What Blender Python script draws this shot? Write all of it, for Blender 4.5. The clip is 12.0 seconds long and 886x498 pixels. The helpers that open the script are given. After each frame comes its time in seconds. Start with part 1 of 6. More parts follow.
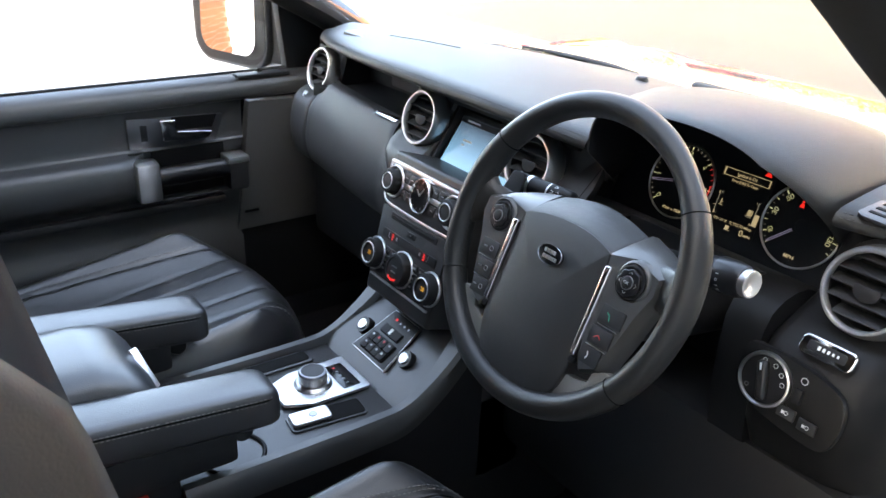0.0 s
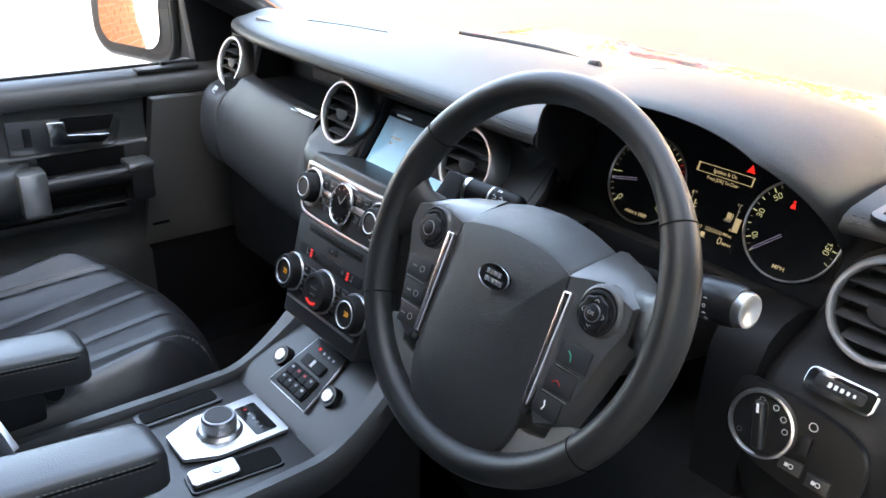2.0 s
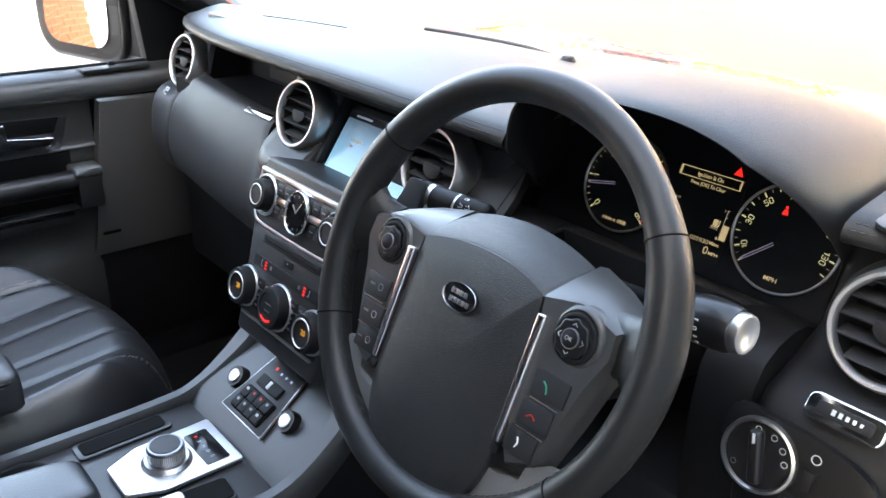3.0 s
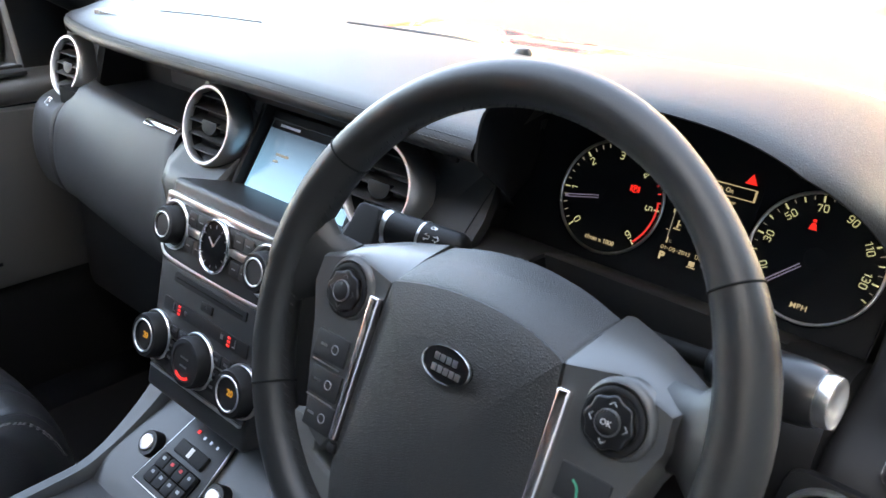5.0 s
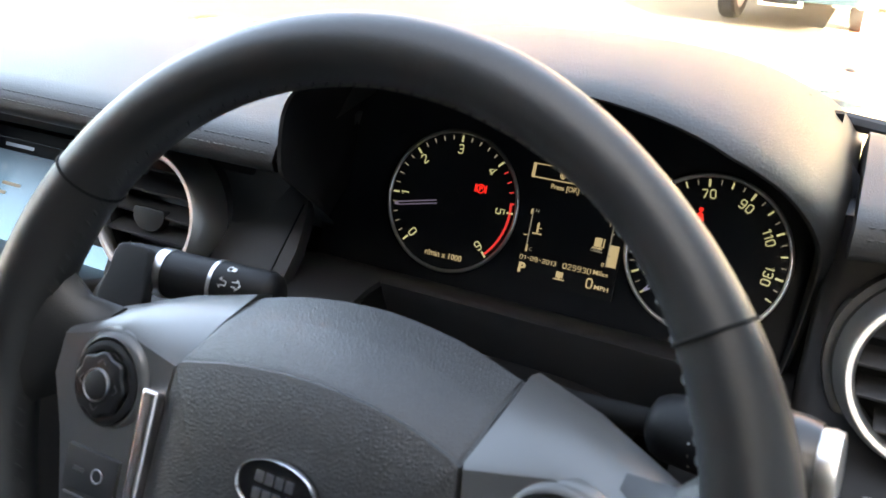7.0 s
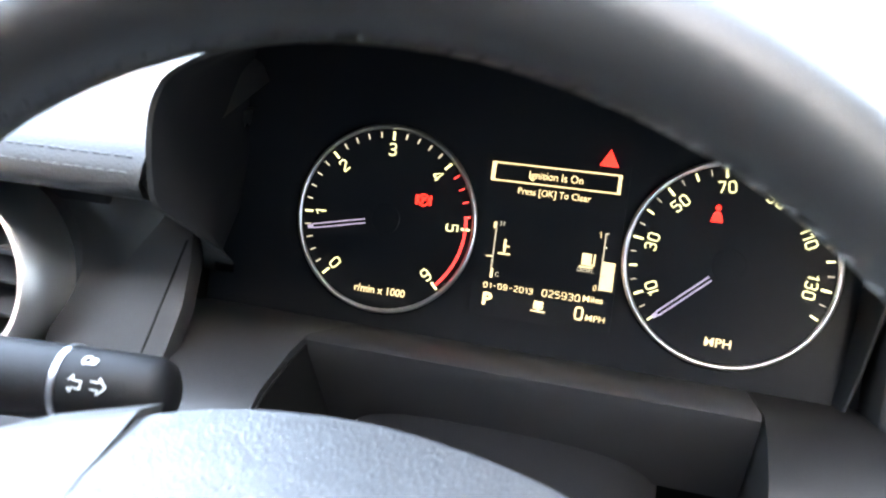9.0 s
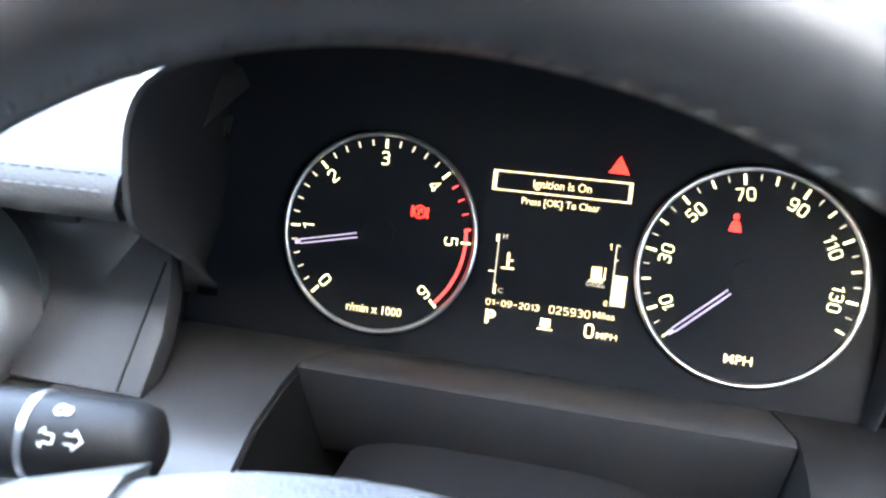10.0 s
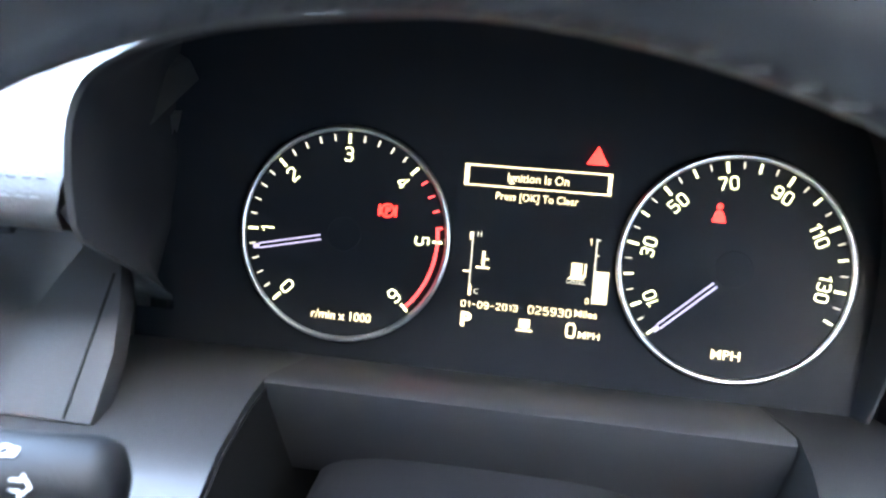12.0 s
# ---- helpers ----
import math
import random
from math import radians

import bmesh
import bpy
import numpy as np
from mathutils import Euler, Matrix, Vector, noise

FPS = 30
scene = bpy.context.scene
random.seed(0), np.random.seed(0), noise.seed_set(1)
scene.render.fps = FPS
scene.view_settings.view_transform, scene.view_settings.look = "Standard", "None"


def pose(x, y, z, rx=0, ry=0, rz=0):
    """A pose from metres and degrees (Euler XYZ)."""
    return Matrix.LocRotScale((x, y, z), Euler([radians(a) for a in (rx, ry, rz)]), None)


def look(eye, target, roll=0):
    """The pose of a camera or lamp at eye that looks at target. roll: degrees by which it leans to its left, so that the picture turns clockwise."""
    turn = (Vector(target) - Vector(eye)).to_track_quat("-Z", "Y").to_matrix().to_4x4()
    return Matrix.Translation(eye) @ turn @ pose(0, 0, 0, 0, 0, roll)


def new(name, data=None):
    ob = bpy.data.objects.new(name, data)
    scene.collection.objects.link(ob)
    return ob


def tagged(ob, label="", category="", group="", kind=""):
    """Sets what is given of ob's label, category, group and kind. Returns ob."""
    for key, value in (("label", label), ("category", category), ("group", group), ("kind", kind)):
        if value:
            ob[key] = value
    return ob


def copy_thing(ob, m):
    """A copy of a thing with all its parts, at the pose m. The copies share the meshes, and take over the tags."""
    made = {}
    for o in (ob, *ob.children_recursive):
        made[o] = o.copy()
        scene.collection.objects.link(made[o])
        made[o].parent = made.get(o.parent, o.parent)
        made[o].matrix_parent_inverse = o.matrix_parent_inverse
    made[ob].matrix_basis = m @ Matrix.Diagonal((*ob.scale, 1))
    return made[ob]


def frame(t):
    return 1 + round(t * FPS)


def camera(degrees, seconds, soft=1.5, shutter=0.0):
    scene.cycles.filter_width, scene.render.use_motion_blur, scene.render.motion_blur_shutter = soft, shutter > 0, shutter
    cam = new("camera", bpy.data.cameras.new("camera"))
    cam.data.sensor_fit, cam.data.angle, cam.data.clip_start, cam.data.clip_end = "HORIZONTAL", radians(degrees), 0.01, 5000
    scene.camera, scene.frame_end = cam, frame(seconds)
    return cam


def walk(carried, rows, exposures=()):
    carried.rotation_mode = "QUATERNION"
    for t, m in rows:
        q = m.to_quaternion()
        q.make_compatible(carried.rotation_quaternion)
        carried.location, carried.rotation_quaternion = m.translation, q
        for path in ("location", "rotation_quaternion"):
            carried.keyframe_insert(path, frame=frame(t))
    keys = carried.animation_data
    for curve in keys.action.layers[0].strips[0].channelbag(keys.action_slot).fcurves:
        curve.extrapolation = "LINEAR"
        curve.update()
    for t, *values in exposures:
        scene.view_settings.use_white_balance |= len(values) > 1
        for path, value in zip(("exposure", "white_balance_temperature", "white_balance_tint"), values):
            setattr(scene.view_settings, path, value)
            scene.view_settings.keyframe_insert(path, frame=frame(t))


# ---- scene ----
cam = camera(56.9, 12.0)
PATH = [
    (0, (0.9808, -0.6227, 1.5149), (-0.4910, 0.4476, 0.6853), 2.26),
    (0.5, (0.9491, -0.5989, 1.5077), (-0.5041, 0.4958, 0.6771), 2.27),
    (1, (0.9152, -0.5631, 1.4902), (-0.5205, 0.5568, 0.6627), 2.21),
    (1.5, (0.8808, -0.5274, 1.4711), (-0.5359, 0.6182, 0.6461), 2.28),
    (2, (0.8531, -0.4949, 1.4562), (-0.5440, 0.6755, 0.6325), 2.26),
    (2.5, (0.8282, -0.4709, 1.4473), (-0.5502, 0.7237, 0.6268), 2.37),
    (3, (0.8024, -0.4368, 1.4365), (-0.5553, 0.7809, 0.6158), 2.31),
    (3.2, (0.7934, -0.4262, 1.4339), (-0.5566, 0.8001, 0.6130), 2.39),
    (4.8, (0.6811, -0.3661, 1.4046), (-0.5558, 0.9768, 0.5879), 2.22),
    (5, (0.6633, -0.3614, 1.4021), (-0.5482, 1.0046, 0.5858), 2.16),
    (5.5, (0.6250, -0.3483, 1.3936), (-0.5115, 1.0828, 0.5809), 2.18),
    (6, (0.5974, -0.3227, 1.3805), (-0.4450, 1.1810, 0.5728), 2.30),
    (6.5, (0.5756, -0.2819, 1.3657), (-0.3574, 1.2950, 0.5637), 2.37),
    (7, (0.5576, -0.2466, 1.3531), (-0.2560, 1.3990, 0.5591), 2.32),
    (7.2, (0.5479, -0.2351, 1.3490), (-0.2151, 1.4358, 0.5579), 2.42),
    (8.8, (0.4686, -0.1447, 1.3131), (-0.0605, 1.6188, 0.5321), 1.77),
    (9, (0.4617, -0.1376, 1.3107), (-0.0521, 1.6303, 0.5293), 1.67),
    (9.5, (0.4465, -0.1250, 1.3082), (-0.0240, 1.6565, 0.5304), 1.68),
    (10, (0.4379, -0.1128, 1.3059), (0.0002, 1.6763, 0.5262), 1.61),
    (10.5, (0.4319, -0.1073, 1.3054), (0.0251, 1.6881, 0.5238), 1.49),
    (11, (0.4293, -0.1017, 1.3029), (0.0607, 1.7011, 0.5194), 1.54),
    (11.5, (0.4245, -0.0976, 1.2999), (0.0927, 1.7135, 0.5189), 1.61),
    (12, (0.4192, -0.0936, 1.2980), (0.1203, 1.7212, 0.5126), 1.60),
]
cam.data.dof.use_dof, cam.data.dof.focus_distance, cam.data.dof.aperture_fstop = True, 0.85, cam.data.lens / 1.8
walk(cam, [(t, look(eye, target, roll)) for t, eye, target, roll in PATH], exposures=((0.0, 5.12, 8900, 5), (5.0, 5.38, 9100, 5), (7.2, 5.30, 9500, 5), (8.8, 7.10, 9400, 5), (10.5, 7.97, 8300, 3), (12.0, 8.05, 7800, 2)))

# ---- world, sun, exposure ----
world = bpy.data.worlds.new("sky")
scene.world = world
world.use_nodes = True
wn = world.node_tree.nodes
sky = wn.new("ShaderNodeTexSky")
sky.sky_type = "NISHITA"
sky.sun_disc = False
sky.sun_elevation = radians(23)
sky.sun_rotation = radians(130)
sky.air_density = 0.5
sky.dust_density = 2.5
sky.ozone_density = 0.5
wn["Background"].inputs[1].default_value = 0.15
world.node_tree.links.new(sky.outputs[0], wn["Background"].inputs[0])
sun = new("sun", bpy.data.lights.new("sun", "SUN"))
sun.data.energy, sun.data.angle, sun.data.color = 1.8, radians(0.5), (1.0, 0.985, 0.965)
SUN_FROM = Vector((math.sin(radians(130)) * math.cos(radians(23)), math.cos(radians(130)) * math.cos(radians(23)), math.sin(radians(23))))
sun.matrix_world = look(SUN_FROM * 30, (0, 0, 0))

# ---- materials ----
def material(name, base, rough=0.5, metal=0.0, grain=0.0, scale=900.0, vary=0.12, coat=0.0, spec=0.5, stain=6.0, cell=False, emit=None, power=0):
    m = bpy.data.materials.new(name)
    m.use_nodes = True
    n, l = m.node_tree.nodes, m.node_tree.links
    p = n["Principled BSDF"]
    p.inputs["Roughness"].default_value = rough
    p.inputs["Metallic"].default_value = metal
    p.inputs["Coat Weight"].default_value = coat
    p.inputs["Specular IOR Level"].default_value = spec
    tc = n.new("ShaderNodeTexCoord")
    if vary:
        big = n.new("ShaderNodeTexNoise")
        big.inputs["Scale"].default_value = stain
        big.inputs["Detail"].default_value = 6
        l.new(tc.outputs["Object"], big.inputs["Vector"])
        ramp = n.new("ShaderNodeMix")
        ramp.data_type = "RGBA"
        ramp.inputs[6].default_value = (*[c * (1 - vary) for c in base], 1)
        ramp.inputs[7].default_value = (*[min(1, c * (1 + vary)) for c in base], 1)
        l.new(big.outputs["Fac"], ramp.inputs[0])
        l.new(ramp.outputs[2], p.inputs["Base Color"])
        rr = n.new("ShaderNodeMapRange")
        rr.inputs["To Min"].default_value = max(0.02, rough * (1 - vary))
        rr.inputs["To Max"].default_value = min(1, rough * (1 + vary))
        l.new(big.outputs["Fac"], rr.inputs["Value"])
        l.new(rr.outputs[0], p.inputs["Roughness"])
    else:
        p.inputs["Base Color"].default_value = (*base, 1)
    if grain:
        if cell:
            tex = n.new("ShaderNodeTexVoronoi")
            tex.feature = "DISTANCE_TO_EDGE"
            out = tex.outputs["Distance"]
        else:
            tex = n.new("ShaderNodeTexNoise")
            tex.inputs["Detail"].default_value = 3
            out = tex.outputs["Fac"]
        tex.inputs["Scale"].default_value = scale
        l.new(tc.outputs["Object"], tex.inputs["Vector"])
        b = n.new("ShaderNodeBump")
        b.inputs["Strength"].default_value = grain
        b.inputs["Distance"].default_value = 0.0006
        l.new(out, b.inputs["Height"])
        l.new(b.outputs[0], p.inputs["Normal"])
    if emit:
        p.inputs["Emission Color"].default_value = (*emit, 1)
        p.inputs["Emission Strength"].default_value = power
    return m


LEATHER = material("black_leather", (0.017, 0.017, 0.018), 0.42, grain=0.35, scale=420, cell=True, vary=0.15)
PILLARTRIM = material("pillar_trim", (0.055, 0.054, 0.052), 0.38, grain=0.2, scale=700, vary=0.12, spec=0.8)
DOORSKIN = material("door_skin", (0.046, 0.046, 0.0455), 0.34, grain=0.25, scale=420, cell=True, vary=0.15, spec=0.75)
# darker than the passenger fascia: shade on the driver's side put into the colour
SHADEFASCIA = material("shaded_fascia", (0.0065, 0.0065, 0.007), 0.5, grain=0.2, scale=1100, vary=0.12, spec=0.22)
CONSOLE = material("console_skin", (0.027, 0.027, 0.0285), 0.36, grain=0.12, scale=1500, vary=0.1, spec=0.8)
SEATLEATHER = material("seat_leather", (0.022, 0.022, 0.024), 0.33, grain=0.4, scale=330, cell=True, vary=0.18, spec=0.95)
BACKLEATHER = material("backrest_leather", (0.016, 0.016, 0.017), 0.62, grain=0.4, scale=330, cell=True, vary=0.18, spec=0.2)
RIMLEATHER = material("rim_leather", (0.015, 0.015, 0.015), 0.40, grain=0.25, scale=900, cell=True, vary=0.15, spec=0.45)
PADGRAIN = material("grained_cover", (0.024, 0.024, 0.0242), 0.42, grain=0.8, scale=640, cell=True, vary=0.12, spec=0.45)
SOFT = material("soft_dash", (0.0185, 0.0185, 0.0185), 0.5, grain=0.4, scale=480, cell=True, vary=0.12, spec=0.34)
PLASTIC = material("dark_plastic", (0.018, 0.018, 0.019), 0.5, grain=0.2, scale=1100, vary=0.12)
SKIN = material("fascia_skin", (0.026, 0.026, 0.0275), 0.52, grain=0.35, scale=480, cell=True, vary=0.12, spec=0.45)
PANEL = material("satin_panel", (0.021, 0.021, 0.022), 0.42, grain=0.12, scale=1500, vary=0.1)
SMOOTH = material("smooth_cover", (0.055, 0.055, 0.0545), 0.34, grain=0.08, scale=1500, vary=0.1, spec=0.65)
SPOKE = material("satin_spoke", (0.16, 0.16, 0.155), 0.32, grain=0.05, scale=1500, vary=0.1, spec=0.6)
DARK = material("black_plastic", (0.011, 0.011, 0.012), 0.55, grain=0.15, scale=900, vary=0.15, spec=0.25)
# near-black for seams, and for shade painted into recesses and slots
BLACKHOLE = material("seam_and_shade_black", (0.006, 0.006, 0.006), 0.7, vary=0.1, spec=0.1)
GLOSS = material("gloss_black", (0.01, 0.01, 0.011), 0.12, vary=0.1)
RUBBER = material("rubber", (0.015, 0.015, 0.015), 0.7, grain=0.2, scale=200, vary=0.2)
CHROME = material("chrome", (0.82, 0.82, 0.82), 0.12, metal=1.0, vary=0.06)
SATIN = material("satin_silver", (0.66, 0.66, 0.66), 0.3, metal=1.0, grain=0.03, scale=600, vary=0.08)
BRUSHED = material("bright_plate", (0.88, 0.89, 0.90), 0.34, metal=1.0, grain=0.04, scale=500, vary=0.1)
RINGSILVER = material("ring_silver", (0.55, 0.55, 0.55), 0.40, metal=1.0, grain=0.03, scale=600, vary=0.08)
ALU = material("grey_alu", (0.36, 0.36, 0.37), 0.36, metal=1.0, grain=0.04, scale=800, vary=0.1)
DARKALU = material("dark_alu", (0.17, 0.17, 0.175), 0.36, metal=1.0, grain=0.04, scale=800, vary=0.1)
ROCKER = material("rocker_black", (0.010, 0.010, 0.011), 0.30, vary=0.1)
MARKGREY = material("print_grey", (0.42, 0.42, 0.41), 0.6, vary=0.05)
STRIP = material("strip_chrome", (0.86, 0.80, 0.80), 0.24, metal=1.0, vary=0.06)
THREAD = material("dark_thread", (0.036, 0.0355, 0.035), 0.8, vary=0.15, stain=200)
STITCH = material("grey_thread", (0.20, 0.195, 0.185), 0.8, vary=0.15, stain=200)
LINING = material("beige_lining", (0.46, 0.44, 0.415), 0.85, grain=0.4, scale=600, vary=0.06)
CARPET = material("carpet", (0.008, 0.008, 0.0085), 0.95, grain=0.9, scale=500, vary=0.25, spec=0.1)
FACE = material("gauge_face", (0.0095, 0.0108, 0.0132), 0.6, vary=0.1, spec=0.15)
LINING = material("matt_lining", (0.0085, 0.0092, 0.0105), 0.8, grain=0.1, scale=900, vary=0.15, spec=0.12)
WHITE = material("marking_white", (0.75, 0.75, 0.73), 0.6, vary=0.05)
LITW = material("lit_ivory", (0.5, 0.5, 0.4), 0.5, vary=0, emit=(0.95, 1.0, 0.60), power=0.0125)
LITD = material("lit_display", (0.4, 0.35, 0.25), 0.5, vary=0, emit=(1.0, 0.84, 0.55), power=0.0112)
LITG = material("lit_grey", (0.2, 0.2, 0.18), 0.5, vary=0, emit=(0.85, 0.83, 0.76), power=0.0062)
LITR = material("lit_red", (0.4, 0.02, 0.02), 0.5, vary=0, emit=(1.0, 0.03, 0.03), power=0.026)
LITRB = material("gauge_red", (0.5, 0.05, 0.05), 0.5, vary=0, emit=(1.0, 0.06, 0.07), power=0.017)
LITA = material("lit_amber", (0.4, 0.2, 0.02), 0.5, vary=0, emit=(1.0, 0.45, 0.06), power=0.01092)
NEEDLE = material("gauge_needle", (0.30, 0.29, 0.44), 0.4, vary=0.05, emit=(0.5, 0.46, 0.8), power=0.0065)
GREENMARK = material("green_mark", (0.03, 0.30, 0.18), 0.5, vary=0)
REDMARK = material("red_mark", (0.5, 0.03, 0.03), 0.5, vary=0)
BUCKLE = material("buckle_red", (0.55, 0.03, 0.02), 0.35, vary=0.08)
WEBBING = material("webbing", (0.06, 0.06, 0.065), 0.8, grain=0.5, scale=700, vary=0.1)
PAINT = material("bonnet_paint", (0.012, 0.012, 0.014), 0.06, coat=1.0, vary=0.04)
REDPAINT = material("red_paint", (0.45, 0.015, 0.02), 0.2, coat=1.0, vary=0.05)
DARKPAINT = material("dark_green_paint", (0.012, 0.02, 0.017), 0.18, coat=1.0, vary=0.06)
PLATEY = material("plate_white", (0.75, 0.75, 0.72), 0.4, vary=0.04)


def screen_material():
    m = bpy.data.materials.new("lit_screen")
    m.use_nodes = True
    n, l = m.node_tree.nodes, m.node_tree.links
    p = n["Principled BSDF"]
    p.inputs["Base Color"].default_value = (0.01, 0.012, 0.015, 1)
    p.inputs["Roughness"].default_value = 0.18
    tc = n.new("ShaderNodeTexCoord")
    mp = n.new("ShaderNodeSeparateXYZ")
    l.new(tc.outputs["Generated"], mp.inputs[0])
    r = n.new("ShaderNodeValToRGB")
    e = r.color_ramp.elements
    e[0].position, e[0].color = 0.0, (0.10, 0.26, 0.50, 1)
    e[1].position, e[1].color = 0.95, (0.012, 0.018, 0.03, 1)
    mid = r.color_ramp.elements.new(0.72)
    mid.color = (0.045, 0.09, 0.17, 1)
    l.new(mp.outputs["Y"], r.inputs[0])
    l.new(r.outputs[0], p.inputs["Emission Color"])
    p.inputs["Emission Strength"].default_value = 0.07
    return m


SCREEN = screen_material()


def glass_material():
    m = bpy.data.materials.new("clear_glass")
    m.use_nodes = True
    n, l = m.node_tree.nodes, m.node_tree.links
    n.remove(n["Principled BSDF"])
    mix, tr, gl = (n.new(k) for k in ("ShaderNodeMixShader", "ShaderNodeBsdfTransparent", "ShaderNodeBsdfGlossy"))
    gl.inputs["Roughness"].default_value = 0.01
    mix.inputs[0].default_value = 0.04
    l.new(tr.outputs[0], mix.inputs[1])
    l.new(gl.outputs[0], mix.inputs[2])
    l.new(mix.outputs[0], n["Material Output"].inputs[0])
    return m


GLASS = glass_material()
MIRROR = material("mirror_glass", (0.9, 0.9, 0.9), 0.015, metal=1.0, vary=0)


def ground_material(name, a, b, rough, scale, bump=0.5):
    m = bpy.data.materials.new(name)
    m.use_nodes = True
    n, l = m.node_tree.nodes, m.node_tree.links
    p = n["Principled BSDF"]
    p.inputs["Roughness"].default_value = rough
    tc = n.new("ShaderNodeTexCoord")
    big, fine = n.new("ShaderNodeTexNoise"), n.new("ShaderNodeTexNoise")
    big.inputs["Scale"].default_value, big.inputs["Detail"].default_value = scale, 8
    fine.inputs["Scale"].default_value, fine.inputs["Detail"].default_value = 90, 4
    for t in (big, fine):
        l.new(tc.outputs["Object"], t.inputs["Vector"])
    mix = n.new("ShaderNodeMix")
    mix.data_type = "RGBA"
    mix.inputs[6].default_value, mix.inputs[7].default_value = (*a, 1), (*b, 1)
    add = n.new("ShaderNodeMath")
    add.operation = "MULTIPLY_ADD"
    add.inputs[1].default_value = 0.5
    l.new(fine.outputs["Fac"], add.inputs[0])
    half = n.new("ShaderNodeMath")
    half.operation = "MULTIPLY"
    half.inputs[1].default_value = 0.5
    l.new(big.outputs["Fac"], half.inputs[0])
    l.new(half.outputs[0], add.inputs[2])
    l.new(add.outputs[0], mix.inputs[0])
    l.new(mix.outputs[2], p.inputs["Base Color"])
    bp = n.new("ShaderNodeBump")
    bp.inputs["Strength"].default_value, bp.inputs["Distance"].default_value = bump, 0.01
    l.new(fine.outputs["Fac"], bp.inputs["Height"])
    l.new(bp.outputs[0], p.inputs["Normal"])
    return m


CONCRETE = ground_material("pale_concrete", (0.44, 0.432, 0.418), (0.60, 0.592, 0.578), 0.9, 0.6)
TARMAC = ground_material("worn_tarmac", (0.060, 0.052, 0.042), (0.115, 0.098, 0.078), 0.9, 0.8)
PAVER = ground_material("red_paver", (0.30, 0.13, 0.09), (0.42, 0.20, 0.14), 0.9, 3.0)
GREYWALL = ground_material("grey_render", (0.13, 0.135, 0.14), (0.20, 0.205, 0.21), 0.9, 1.0)
HEDGE = ground_material("hedge_leaf", (0.070, 0.078, 0.022), (0.16, 0.15, 0.05), 0.7, 5.0)
STONE = ground_material("sandstone", (0.20, 0.17, 0.12), (0.32, 0.28, 0.21), 0.9, 4.0)
BRICK = ground_material("orange_brick", (0.24, 0.075, 0.032), (0.33, 0.14, 0.07), 0.9, 9.0)
MORTAR = ground_material("mortar", (0.24, 0.215, 0.18), (0.32, 0.29, 0.25), 0.95, 6.0)
RENDERWALL = ground_material("white_render", (0.74, 0.73, 0.70), (0.82, 0.81, 0.78), 0.9, 1.0)

# ---- mesh helpers ----
def face_pose(x, y, z, tilt, yaw=0.0):
    """Local x to the right, y up along a face that leans back by tilt degrees, z out of the face."""
    return pose(x, y, z, 90 - tilt, 0, yaw)


def thing(name, m, label, category, group="", kind=""):
    ob = new(name)
    ob.matrix_world = m
    ob.empty_display_size = 0.05
    return tagged(ob, label, category, group, kind)


def finish(bm, mat, name, sharp=38.0):
    bmesh.ops.remove_doubles(bm, verts=bm.verts, dist=1e-6)
    bmesh.ops.recalc_face_normals(bm, faces=bm.faces)
    lim = radians(sharp)
    for e in bm.edges:
        e.smooth = len(e.link_faces) == 2 and e.calc_face_angle(0) < lim
    for f in bm.faces:
        f.smooth = True
    me = bpy.data.meshes.new(name)
    bm.to_mesh(me)
    bm.free()
    me.materials.append(mat)
    return me


def part(name, bm, mat, parent, label="", m=None, sharp=38.0):
    ob = new(name, finish(bm, mat, name, sharp))
    ob.parent = parent
    if m is not None:
        ob.matrix_basis = m
    return tagged(ob, label)


def solid(name, bm, mat, label, category, m=None, group="", kind="", sharp=38.0):
    ob = new(name, finish(bm, mat, name, sharp))
    if m is not None:
        ob.matrix_world = m
    return tagged(ob, label, category, group, kind)


def join(*bms):
    out = bmesh.new()
    for b in bms:
        me = bpy.data.meshes.new("tmp")
        b.to_mesh(me)
        b.free()
        out.from_mesh(me)
        bpy.data.meshes.remove(me)
    return out


def moved(bm, m):
    bmesh.ops.transform(bm, matrix=m, verts=bm.verts)
    return bm


def bevel(bm, w, seg=2, angle=30.0):
    if w > 0:
        es = [e for e in bm.edges if len(e.link_faces) == 2 and e.calc_face_angle(0) > radians(angle)]
        bmesh.ops.bevel(bm, geom=es, offset=w, segments=seg, profile=0.6, affect="EDGES", clamp_overlap=True)
    return bm


def box(sx, sy, sz, at=(0, 0, 0), bev=0.0, seg=2):
    bm = bmesh.new()
    bmesh.ops.create_cube(bm, size=1.0)
    moved(bm, Matrix.Diagonal((sx, sy, sz, 1)))
    bevel(bm, bev, seg)
    return moved(bm, Matrix.Translation(at))


def prism(outline, z0, z1, bev=0.0, seg=2, top=1.0):
    """A plate from a 2D outline, between z0 and z1; top scales the upper outline."""
    bm = bmesh.new()
    cx = sum(p[0] for p in outline) / len(outline)
    cy = sum(p[1] for p in outline) / len(outline)
    lo = [bm.verts.new((x, y, z0)) for x, y in outline]
    hi = [bm.verts.new((cx + (x - cx) * top, cy + (y - cy) * top, z1)) for x, y in outline]
    bm.faces.new(lo[::-1])
    bm.faces.new(hi)
    for i in range(len(lo)):
        j = (i + 1) % len(lo)
        bm.faces.new((lo[i], lo[j], hi[j], hi[i]))
    bmesh.ops.recalc_face_normals(bm, faces=bm.faces)
    return bevel(bm, bev, seg, 25)


